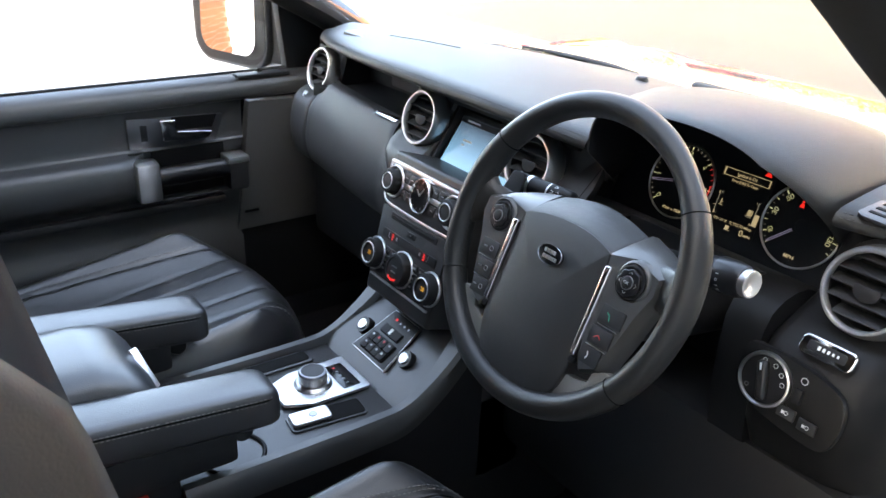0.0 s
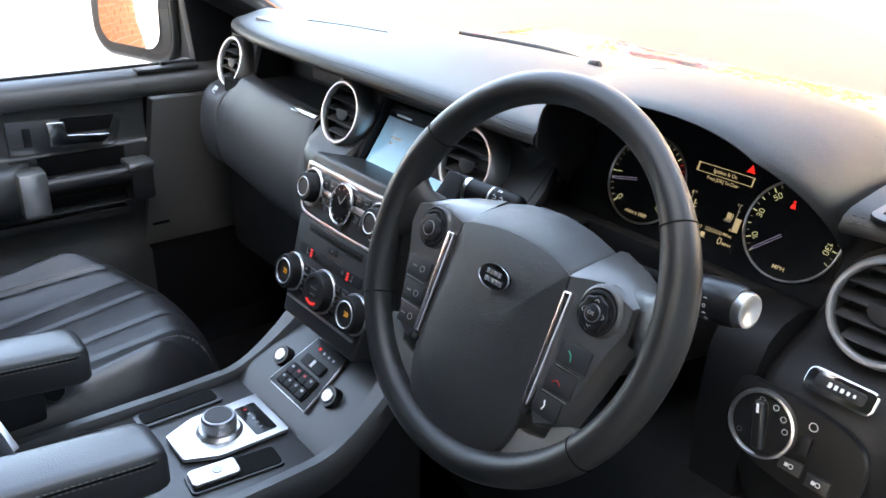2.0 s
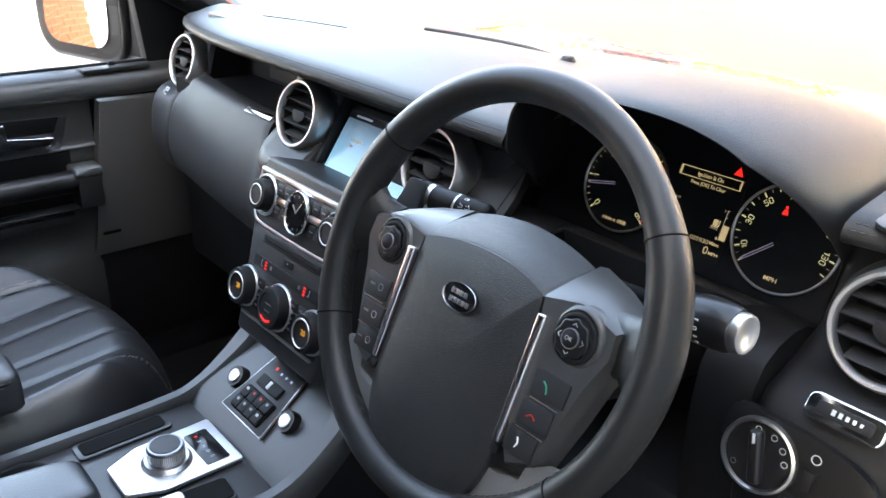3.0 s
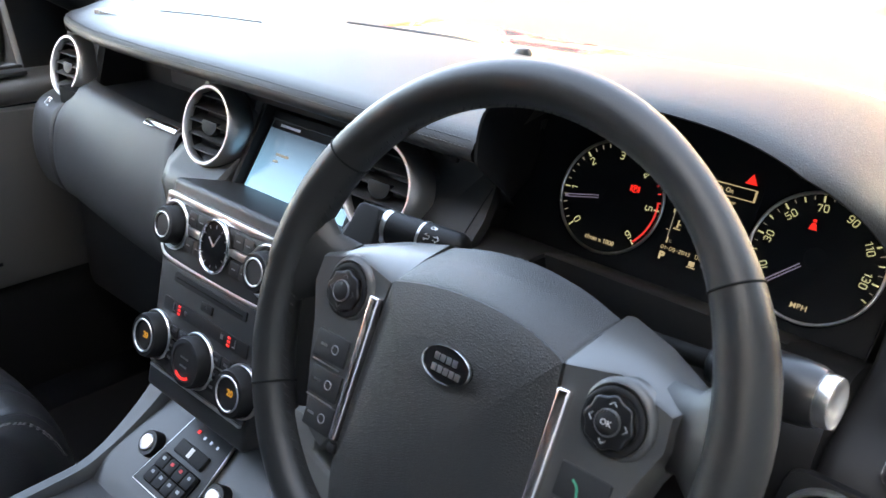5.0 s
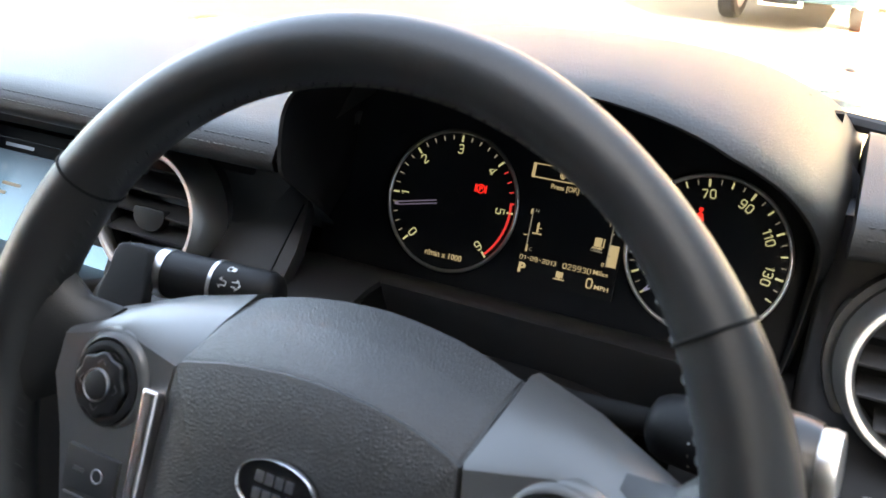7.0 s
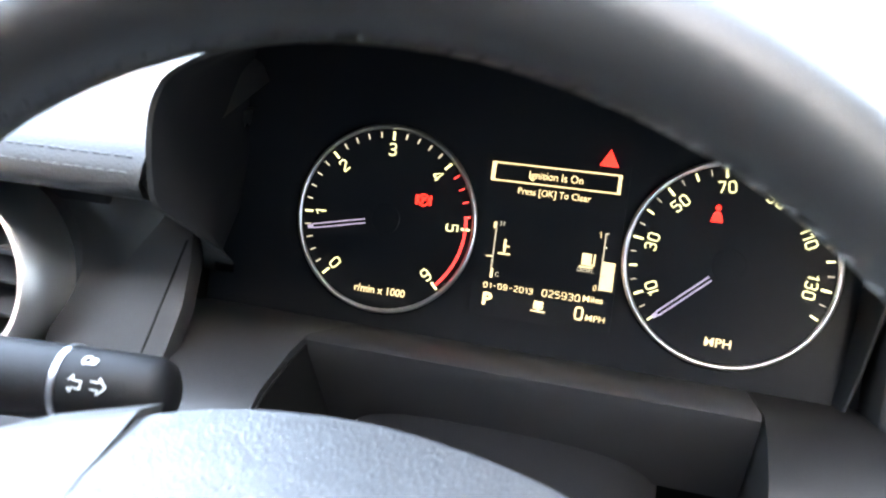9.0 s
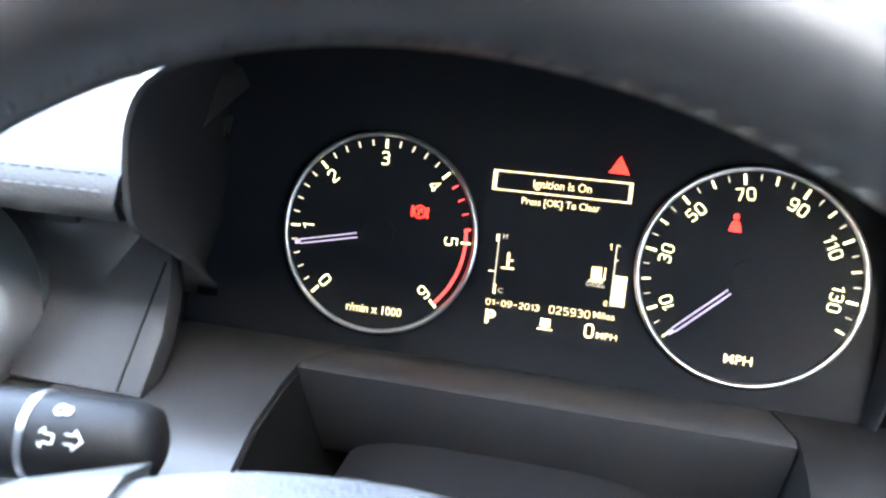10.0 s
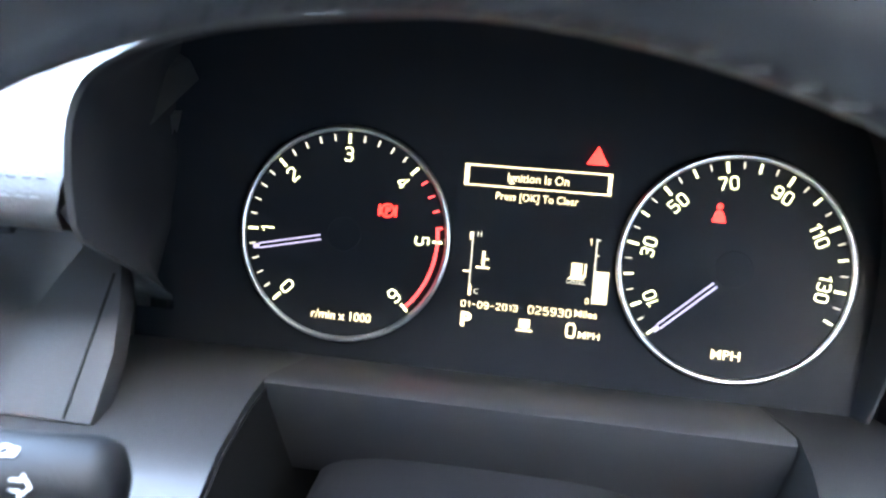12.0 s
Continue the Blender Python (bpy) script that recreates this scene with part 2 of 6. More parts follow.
def rounded(w, h, r, n=6):
    """The outline of a rounded rectangle about the origin."""
    pts = []
    for cx, cy, a in ((w / 2 - r, h / 2 - r, 0), (-w / 2 + r, h / 2 - r, 90), (-w / 2 + r, -h / 2 + r, 180), (w / 2 - r, -h / 2 + r, 270)):
        pts += [(cx + r * math.cos(radians(a + 90 * k / n)), cy + r * math.sin(radians(a + 90 * k / n))) for k in range(n + 1)]
    return pts


def smooth_outline(pts, n=4):
    """A closed smooth curve through the given 2D points."""
    out, k = [], len(pts)
    for i in range(k):
        p0, p1, p2, p3 = (Vector(pts[(i + d) % k]) for d in (-1, 0, 1, 2))
        for s in range(n):
            t = s / n
            out.append(tuple(0.5 * (2 * p1 + (p2 - p0) * t + (2 * p0 - 5 * p1 + 4 * p2 - p3) * t * t + (3 * p1 - p0 - 3 * p2 + p3) * t ** 3)))
    return out


def smooth_line(pts, n=6):
    """An open smooth curve through the given points."""
    pts = [Vector(p) for p in pts]
    out, k = [], len(pts)
    for i in range(k - 1):
        p1, p2 = pts[i], pts[i + 1]
        p0 = pts[i - 1] if i else 2 * p1 - p2
        p3 = pts[i + 2] if i + 2 < k else 2 * p2 - p1
        for s in range(n):
            t = s / n
            out.append(0.5 * (2 * p1 + (p2 - p0) * t + (2 * p0 - 5 * p1 + 4 * p2 - p3) * t * t + (3 * p1 - p0 - 3 * p2 + p3) * t ** 3))
    return out + [pts[-1]]


def lathe(profile, seg=48):
    """Turns a closed or open profile of (radius, z) about z."""
    bm = bmesh.new()
    rings = []
    for r, z in profile:
        if r < 1e-6:
            rings.append([bm.verts.new((0, 0, z))])
        else:
            rings.append([bm.verts.new((r * math.cos(2 * math.pi * k / seg), r * math.sin(2 * math.pi * k / seg), z)) for k in range(seg)])
    for a, b in zip(rings, rings[1:]):
        for k in range(seg):
            j = (k + 1) % seg
            if len(a) == 1 and len(b) == 1:
                continue
            if len(a) == 1:
                bm.faces.new((a[0], b[k], b[j]))
            elif len(b) == 1:
                bm.faces.new((a[k], a[j], b[0]))
            else:
                bm.faces.new((a[k], a[j], b[j], b[k]))
    return bm


def ring(r, w, h, seg=48, z=0.0, round_=True):
    """A ring of mean radius r, radial width w and height h, rounded."""
    n = 10
    prof = [(r + w / 2 * math.cos(2 * math.pi * k / n), z + h / 2 * math.sin(2 * math.pi * k / n)) for k in range(n + 1)]
    return lathe(prof, seg)


def loft(sections, closed=True, caps=True):
    """Skins equal-length sections of 3D points."""
    bm = bmesh.new()
    rows = [[bm.verts.new(p) for p in s] for s in sections]
    n = len(rows[0])
    for a, b in zip(rows, rows[1:]):
        for k in range(n if closed else n - 1):
            j = (k + 1) % n
            bm.faces.new((a[k], a[j], b[j], b[k]))
    if caps and closed:
        bm.faces.new(rows[0][::-1])
        bm.faces.new(rows[-1])
    return bm


def tube(path, r, seg=8, closed=False, flat=1.0):
    """A tube along points; r a number or one per point; flat squeezes it along its second axis."""
    path = [Vector(p) for p in path]
    k = len(path)
    rad = r if isinstance(r, (list, tuple)) else [r] * k
    secs, up = [], Vector((0, 0, 1))
    for i, p in enumerate(path):
        if closed:
            t = path[(i + 1) % k] - path[i - 1]
        else:
            t = path[min(i + 1, k - 1)] - path[max(i - 1, 0)]
        t.normalize()
        if abs(t.dot(up)) > 0.95:
            up = Vector((0, 1, 0)) if abs(t.y) < 0.9 else Vector((1, 0, 0))
        a = t.cross(up).normalized()
        up = a.cross(t).normalized()
        secs.append([p + rad[i] * (math.cos(2 * math.pi * q / seg) * a + flat * math.sin(2 * math.pi * q / seg) * up) for q in range(seg)])
    if closed:
        secs.append(secs[0])
    return loft(secs, True, not closed)


def sheet(fn, nu, nv, thick):
    """A solid shell: fn(u, v) for u, v in 0..1 gives the outer face, which is thickened inwards along its normal."""
    P = [[Vector(fn(i / nu, j / nv)) for j in range(nv + 1)] for i in range(nu + 1)]
    bm = bmesh.new()
    V = [[bm.verts.new(p) for p in row] for row in P]
    for i in range(nu):
        for j in range(nv):
            bm.faces.new((V[i][j], V[i + 1][j], V[i + 1][j + 1], V[i][j + 1]))
    bm.normal_update()
    B = [[None] * (nv + 1) for _ in range(nu + 1)]
    for i in range(nu + 1):
        for j in range(nv + 1):
            B[i][j] = V[i][j].co - V[i][j].normal * thick
    B = [[bm.verts.new(p) for p in row] for row in B]
    for i in range(nu):
        for j in range(nv):
            bm.faces.new((B[i][j], B[i][j + 1], B[i + 1][j + 1], B[i + 1][j]))
    for i in range(nu):
        for j in (0, nv):
            bm.faces.new((V[i][j], V[i + 1][j], B[i + 1][j], B[i][j]))
    for j in range(nv):
        for i in (0, nu):
            bm.faces.new((V[i][j], V[i][j + 1], B[i][j + 1], B[i][j]))
    return bm


def words(text, size, mat, parent, at, turn=0.0, name="lettering", depth=0.0002, bold=0.0, wide=1.0, span=0.0):
    """Raised letters, lying in the local xy plane of the parent, centred on at."""
    cu = bpy.data.curves.new("text", "FONT")
    cu.body, cu.size, cu.align_x, cu.align_y, cu.extrude, cu.offset = text, size, "CENTER", "CENTER", depth, bold
    cu.resolution_u = 3
    tmp = bpy.data.objects.new("text", cu)
    scene.collection.objects.link(tmp)
    me = bpy.data.meshes.new_from_object(tmp.evaluated_get(bpy.context.evaluated_depsgraph_get()))
    bpy.data.objects.remove(tmp)
    bpy.data.curves.remove(cu)
    b = bmesh.new()
    b.from_mesh(me)
    bmesh.ops.remove_doubles(b, verts=b.verts, dist=1e-6)
    if span:
        wide = span / (max(v.co.x for v in b.verts) - min(v.co.x for v in b.verts))
    moved(b, Matrix.Diagonal((wide, 1, 1, 1)))
    b.to_mesh(me)
    b.free()
    me.materials.clear()
    me.materials.append(mat)
    ob = new(name, me)
    ob.parent = parent
    ob.matrix_basis = pose(*at, 0, 0, turn)
    return ob


# squarish figures of the gauges: strokes on a grid 0..1 wide and 0..1 high
FIGURES = {
    "0": [[(0.2, 0), (0.8, 0), (1, 0.18), (1, 0.82), (0.8, 1), (0.2, 1), (0, 0.82), (0, 0.18), (0.2, 0)]],
    "1": [[(0, 0.76), (0.35, 1), (0.35, 0)]],
    "2": [[(0, 0.84), (0.2, 1), (0.8, 1), (1, 0.82), (1, 0.62), (0, 0.12), (0, 0), (1, 0)]],
    "3": [[(0, 0.88), (0.2, 1), (0.8, 1), (1, 0.84), (1, 0.66), (0.84, 0.52), (0.3, 0.52)], [(0.84, 0.52), (1, 0.38), (1, 0.16), (0.8, 0), (0.2, 0), (0, 0.12)]],
    "4": [[(0.74, 0), (0.74, 1), (0, 0.3), (0, 0.22), (1, 0.22)]],
    "5": [[(0.95, 1), (0.05, 1), (0.05, 0.56), (0.8, 0.58), (1, 0.42), (1, 0.18), (0.8, 0), (0.2, 0), (0, 0.12)]],
    "6": [[(0.95, 0.9), (0.8, 1), (0.2, 1), (0, 0.82), (0, 0.18), (0.2, 0), (0.8, 0), (1, 0.18), (1, 0.4), (0.8, 0.56), (0, 0.54)]],
    "7": [[(0, 1), (1, 1), (1, 0.86), (0.38, 0)]],
    "9": [[(0.05, 0.1), (0.2, 0), (0.8, 0), (1, 0.18), (1, 0.82), (0.8, 1), (0.2, 1), (0, 0.82), (0, 0.6), (0.2, 0.44), (1, 0.46)]],
    "-": [[(0.1, 0.5), (0.9, 0.5)]],
}


def figures(text, high, mat, parent, at, turn=0.0, span=0.0, stroke=0.075, name="numeral"):
    """Raised figures built from strokes, centred on at in the parent's local xy plane."""
    w, gap, x, bms = 0.60, 0.34, 0.0, []
    for ch in text:
        cw = 0.30 if ch == "1" else w
        for line in FIGURES[ch]:
            bms.append(tube([((x + px_ * (cw / 0.35 if ch == "1" else cw)) * high, (py - 0.5) * high, 0) for px_, py in line], stroke * high, 6))
        x += cw + gap
    bm = join(*bms)
    lo, hi = min(v.co.x for v in bm.verts), max(v.co.x for v in bm.verts)
    k = span / (hi - lo) if span else 1.0
    for v in bm.verts:
        v.co.x = (v.co.x - (lo + hi) / 2) * k
        v.co.z *= 0.4
    return part(name, bm, mat, parent, m=pose(*at, 0, 0, turn))


def stitches(path, length, gap, r, lift=Vector((0, 0, 0))):
    """A row of small thread stitches along points."""
    path = [Vector(p) for p in path]
    bm = bmesh.new()
    out, carry = [], 0.0
    for a, b in zip(path, path[1:]):
        d = (b - a).length
        if d < 1e-9:
            continue
        s = carry
        while s + length < d:
            out.append((a + (b - a) * (s / d) + lift, a + (b - a) * ((s + length) / d) + lift))
            s += length + gap
        carry = max(0.0, s - d)
    for a, b in out:
        t = (b - a).normalized()
        u = t.cross(Vector((0.3, 0.5, 0.8))).normalized()
        w = t.cross(u)
        A = [bm.verts.new(a + r * 0.4 * (math.cos(q * math.pi / 2) * u + math.sin(q * math.pi / 2) * w)) for q in range(4)]
        M = [bm.verts.new((a + b) / 2 + r * (math.cos(q * math.pi / 2) * u + math.sin(q * math.pi / 2) * w)) for q in range(4)]
        B = [bm.verts.new(b + r * 0.4 * (math.cos(q * math.pi / 2) * u + math.sin(q * math.pi / 2) * w)) for q in range(4)]
        for k in range(4):
            j = (k + 1) % 4
            bm.faces.new((A[k], A[j], M[j], M[k]))
            bm.faces.new((M[k], M[j], B[j], B[k]))
        bm.faces.new(A[::-1])
        bm.faces.new(B)
    return bm

# ---- outside: ground, road, cars, walls ----
def slab(x0, x1, y0, y1, z0, z1, bev=0.0):
    return box(x1 - x0, y1 - y0, z1 - z0, ((x0 + x1) / 2, (y0 + y1) / 2, (z0 + z1) / 2), bev)


def ground_sheet():
    bm = bmesh.new()
    bmesh.ops.create_grid(bm, x_segments=40, y_segments=40, size=400)
    return bm


solid("ground", ground_sheet(), CONCRETE, "pale sunlit concrete forecourt ground", "ground", kind="structure")
solid("road", slab(-8, 0.05, 5.2, 60, -0.1, 0.006), TARMAC, "worn grey-brown tarmac of the car park lane", "road", kind="structure")
solid("pavement", slab(0.33, 1.9, 5.2, 60, -0.1, 0.010), PAVER, "red block paving beside the lane", "pavement", kind="structure")
solid("road_line", slab(0.05, 0.33, 5.2, 60, -0.1, 0.012), RENDERWALL, "white painted edging line of the parking bay", "road marking", kind="structure")
# out of view; dark so little light bounces into the driver's footwell
solid("drive", slab(0.95, 14, -14, 5.2, -0.1, 0.008), TARMAC, "unseen dark tarmac drive that keeps bounce light low", "road", kind="structure")
# added out of view to block sun and sky at the driver's door
solid("light_block_wall", slab(3.8, 4.1, -14, 3.2, 0, 8.0), GREYWALL, "unseen grey wall added to block light from the right", "wall", kind="structure")

# ---- car shell ----
def shell():
    car = thing("car_body", Matrix.Identity(4), "dark-painted off-road car body round the black leather cabin", "car body")
    # floor pan
    part("floor_pan", slab(-0.82, 0.82, -1.9, 0.75, 0.42, 0.46), CARPET, car, "black carpeted cabin floor")
    part("footwell_wall", slab(-0.80, 0.80, 0.52, 0.60, 0.46, 1.13), CARPET, car, "black carpeted footwell bulkhead")
    # bonnet, slightly domed with two raised edges
    def bon(u, v):
        x = -0.86 + 1.72 * u
        y = 0.46 + 0.94 * v
        v = (y - 0.60) / 0.80
        z = 1.137 - 0.03 * v - 0.045 * v * v - 0.035 * (abs(x) / 0.86) ** 4 + 0.012 * math.exp(-((abs(x) - 0.62) / 0.07) ** 2) - 0.10 * max(0, v - 0.86) ** 1.0
        return (x, y, z)
    part("bonnet", sheet(lambda u, v: bon(v, u), 26, 30, -0.02), PAINT, car, "glossy dark bonnet mirroring the sky")
    part("front_end", slab(-0.84, 0.84, 1.20, 1.42, 0.45, 0.98, 0.05), PAINT, car)
    for s in (-1, 1):
        part("wing", slab(min(s * 0.80, s * 0.94), max(s * 0.80, s * 0.94), 0.45, 1.38, 0.50, 1.06, 0.03), PAINT, car)
    part("cowl", slab(-0.78, 0.78, 0.37, 0.47, 1.07, 1.125, 0.01), DARK, car, "black plastic scuttle below the windscreen")
    # roof and pillars
    def roof(x0, x1, y0, y1):
        def fn(u, v):
            x = x0 + (x1 - x0) * u
            y = y0 + (y1 - y0) * v
            return (x, y, 1.70 + 0.05 * (1 - (x / 0.7) ** 2))
        return fn
    part("roof_lining", sheet(roof(-0.70, 0.70, -0.42, -2.12), 8, 12, -0.05), LINING, car, "beige cloth headlining")
    part("roof_panel", sheet(lambda u, v: (-0.74 + 1.48 * u, -0.40 - 1.76 * v, 1.775 + 0.05 * (1 - (2 * u - 1) ** 2)), 8, 12, 0.015), PAINT, car)
    for x in (-0.79, 0.79):
        for y in (0.85, -2.02):
            w = part("wheel", moved(lathe([(0.24, -0.12), (0.35, -0.12), (0.375, -0.09), (0.375, 0.09), (0.35, 0.12), (0.24, 0.12)], 40), pose(x, y, 0.375, 0, 90, 0)), RUBBER, car)
            part("rim", moved(lathe([(0, 0.09), (0.07, 0.10), (0.23, 0.085), (0.25, 0.11), (0.25, -0.11), (0, -0.11)], 28), pose(x, y, 0.375, 0, 90, 0)), ALU, w)
    for s in (-1, 1):
        path = smooth_line([(s * 0.745, 0.44, 1.10), (s * 0.735, 0.27, 1.215), (s * 0.715, -0.05, 1.385), (s * 0.695, -0.30, 1.555), (s * 0.68, -0.46, 1.69)] if s < 0 else [(0.775, 0.44, 1.11), (0.755, 0.20, 1.262), (0.738, -0.047, 1.403), (0.734, -0.154, 1.470), (0.72, -0.32, 1.58), (0.70, -0.46, 1.69)], 5)
        part("pillar_trim", tube(path, 0.038, 10, flat=0.8), LINING if s < 0 else RUBBER, car, "beige windscreen pillar trim" if s < 0 else "black door seal on the windscreen pillar")
        path = smooth_line([(0.850, 0.46, 1.12), (0.835, 0.22, 1.285), (0.812, -0.03, 1.43), (0.795, -0.15, 1.50), (0.77, -0.31, 1.60), (0.74, -0.46, 1.72)] if s > 0 else [(s * 0.79, 0.46, 1.09), (s * 0.785, 0.29, 1.225), (s * 0.765, -0.05, 1.405), (s * 0.74, -0.30, 1.58), (s * 0.72, -0.46, 1.72)], 5)
        part("pillar", tube(path, 0.045, 10), PAINT if s < 0 else RUBBER, car)
        part("roof_rail", slab(min(s * 0.68, s * 0.74), max(s * 0.68, s * 0.74), -2.1, -0.44, 1.66, 1.74, 0.02), LINING, car)
        part("rear_pillar", slab(min(s * 0.70, s * 0.80), max(s * 0.70, s * 0.80), -2.1, -1.75, 0.46, 1.70, 0.02), LINING, car)
        # unseen solid sides instead of rear windows, added to keep light out
        part("rear_light_block", slab(min(s * 0.76, s * 0.86), max(s * 0.76, s * 0.86), -2.1, -1.02 if s < 0 else -1.22, 0.42, 1.70, 0.03), PLASTIC, car)
        part("sill", slab(min(s * 0.74, s * 0.88), max(s * 0.74, s * 0.88), -1.02, 0.45, 0.40, 0.54, 0.02), PAINT, car)
    part("door_pillar", slab(-0.79, -0.71, -1.04, -0.92, 0.46, 1.70, 0.015), LINING, car)
    part("door_pillar", slab(0.71, 0.79, -1.24, -1.08, 0.46, 1.70, 0.015), LINING, car)
    part("tailgate", slab(-0.76, 0.76, -2.14, -2.08, 0.42, 1.72, 0.02), PLASTIC, car)
    part("header_rail", slab(-0.68, 0.68, -0.52, -0.42, 1.675, 1.72, 0.015), LINING, car)
    # windscreen, raked
    def ws(u, v):
        x = -0.70 + 1.40 * u
        bow = (0.25 - 0.15 * v) * (1 - (x / 0.70) ** 2)
        return (x * (1 - 0.05 * v), 0.43 - 0.89 * v + bow, 1.13 + 0.565 * v)
    w = part("windscreen", sheet(lambda u, v: ws(u, v), 16, 10, 0.004), GLASS, car, "clear raked windscreen")
    w.visible_shadow = False
    return car


CAR = shell()


# ---- dashboard ----
def front_y(x):
    return 0.112 + 0.085 * min(1.2, abs(x) / 0.62) ** 3


def pad_section(x, drop=0.0):
    f, b = front_y(x), 0.545 - 0.42 * abs(x) ** 1.6 + (0.06 if x > 0.5 else 0.0)
    z = 1.199 - 0.018 * (abs(x) / 0.62) ** 2 - drop
    pts = [(f + 0.010, z), (f + 0.002, z + 0.004), (f, z + 0.010), (f + 0.004, z + 0.0175), (f + 0.014, z + 0.0225), (f + 0.03, z + 0.025)]
    for k in range(1, 9):
        t = k / 8
        y = f + 0.03 + (b - f - 0.03) * t
        pts.append((y, z + 0.025 + 0.010 * math.sin(math.pi * min(1, t * 1.15) / 1.15) - 0.085 * max(0, t - 0.5) ** 1.5))
    pts += [(b + 0.01, z - 0.03), (f + 0.07, z - 0.012)]
    return [(x, y, zz) for y, zz in pts]


def dashboard():
    d = thing("dashboard", Matrix.Identity(4), "black leather-covered dashboard with stitched top roll", "dashboard")
    xs = [-0.652, -0.649, -0.64] + [-0.63 + 0.893 * k / 30 for k in range(31)]
    secs = []
    for i, x in enumerate(xs):
        s = pad_section(x, 0.012 if i == 0 else 0.004 if i == 1 else 0)
        # beside the hood the pad draws back to the left
        w = max(0.0, min(1.0, (x - 0.10) / 0.17))
        secs.append([(px_ - w * (min(0.058, 0.36 * max(0.0, y - 0.125)) + (0.035 if y > 0.18 and z < 1.205 else 0.0)), y, z) for px_, y, z in s])
    part("top_pad", loft(secs), SOFT, d, "black leather top roll with grey twin stitching", sharp=50)
    secs = [pad_section(x, -0.007) for x in (0.572, 0.576, 0.60, 0.64, 0.68, 0.70, 0.712)]
    part("end_pad", loft(secs), SOFT, d, sharp=50)
    # stitches along the roll
    for dz, dy in ((0.0195, 0.0055), (0.0145, 0.0005)):
        line = [(x, front_y(x) + dy, 1.199 - 0.018 * (abs(x) / 0.62) ** 2 + dz) for x in [-0.63 + 0.89 * k / 90 for k in range(91)]]
        part("stitching", stitches(line, 0.0036, 0.0009, 0.0006), THREAD, d, "grey thread")
        line = [(x, front_y(x) + dy, 1.199 - 0.018 * (abs(x) / 0.62) ** 2 + 0.007 + dz) for x in [0.578 + 0.12 * k / 20 for k in range(21)]]
        part("stitching", stitches(line, 0.0036, 0.0009, 0.0006), THREAD, d, "grey thread")
    # airbag seam, side speaker, light sensor
    seam = smooth_line([(-0.405, 0.237, 1.2282), (-0.311, 0.256, 1.2315), (-0.217, 0.270, 1.2340)], 8)
    part("airbag_seam", tube(seam, 0.0008, 5), BLACKHOLE, d)
    g = [slab(-0.535 + 0.009 * k, -0.5295 + 0.009 * k, 0.205, 0.255, 1.19, 1.2178, 0.001) for k in range(9)]
    part("demister_grille", join(*g), DARKALU, d, "slotted side demister grille")
    part("light_sensor", moved(lathe([(0.011, 0), (0.011, 0.004), (0.008, 0.009), (0, 0.011)], 20), Matrix.Translation((0.095, 0.405, 1.2240))), PANEL, d)
    vent = part("side_demister", prism(rounded(0.046, 0.074, 0.012), 0.0, 0.004, 0.001), PANEL, d, "grey side window demister", m=pose(0.612, 0.222, 1.2120, 4, 2, 0))
    for k in range(4):
        # raised black bars, the shade inside the slots as colour
        part("slot", box(0.030, 0.006, 0.0012, (0, -0.021 + 0.014 * k, 0.0042), 0.0004), BLACKHOLE, vent)
    # lower passenger fascia: end cap and glovebox lid, one curved sweep
    base = smooth_line([(0.168, 1.1115, 0), (0.150, 1.1125, 0), (0.137, 1.106, 0), (0.117, 1.072, 0), (0.102, 1.031, 0), (0.097, 0.985, 0), (0.106, 0.950, 0), (0.125, 0.926, 0), (0.155, 0.914, 0), (0.20, 0.91, 0)], 4)
    pod = smooth_line([(0.186, 1.1115, 0), (0.172, 1.088, 0), (0.150, 1.0775, 0), (0.121, 1.068, 0), (0.106, 1.046, 0), (0.098, 0.995, 0), (0.106, 0.948, 0), (0.125, 0.925, 0), (0.155, 0.913, 0), (0.20, 0.91, 0)], 4)

    def sweep(x):
        a = abs(x)
        return 0.036 * max(0.0, (min(a, 0.56) - 0.225) / 0.36) ** 1.4 - 0.02 * max(0.0, (0.225 - a) / 0.1) + 0.06 * max(0.0, a - 0.56) + 0.03 * max(0.0, (a - 0.655) / 0.05) ** 2

    def fascia(x0, x1, prof):
        def fn(u, v):
            i = int(round(v * (len(prof) - 1)))
            p = prof[i]
            far = x1 + (0.085 * max(0.0, min(1.0, (1.10 - p.y) / 0.18)) if x1 > -0.3 else 0.0)
            x = x0 + (far - x0) * u
            w = max(0.0, min(1.0, (-0.525 - x) / 0.095))
            p = base[i].lerp(pod[i], w * w * (3 - 2 * w))
            e = min(abs(x - x0), abs(x - far))
            tuck = 0.004 * max(0.0, 1 - e / 0.006) ** 2
            return (x, p.x + sweep(x) + tuck, p.y)
        return fn
    part("glovebox_lid", sheet(fascia(-0.5860, -0.2215, base), 48, len(base) - 1, -0.02), SKIN, d, "black soft-touch glovebox lid", sharp=60)
    part("end_cap", sheet(fascia(-0.708, -0.5885, pod), 30, len(pod) - 1, -0.02), SKIN, d, sharp=60)
    # black sheet gives the gaps round the lid their shade
    part("groove_shade", slab(-0.60, -0.22, 0.165, 0.19, 0.92, 1.10), BLACKHOLE, d)
    part("glovebox_catch", moved(box(0.070, 0.011, 0.005, bev=0.002), pose(-0.262, 0.1430, 1.1125, 34, 0, 2)), CHROME, d, "chrome catch strip")
    # open shelf above it
    part("shelf_floor", slab(-0.545, -0.205, 0.172, 0.33, 1.093, 1.103, 0.002), DARK, d)
    part("shelf_back", slab(-0.62, -0.20, 0.285, 0.31, 1.10, 1.20, 0.002), DARK, d)
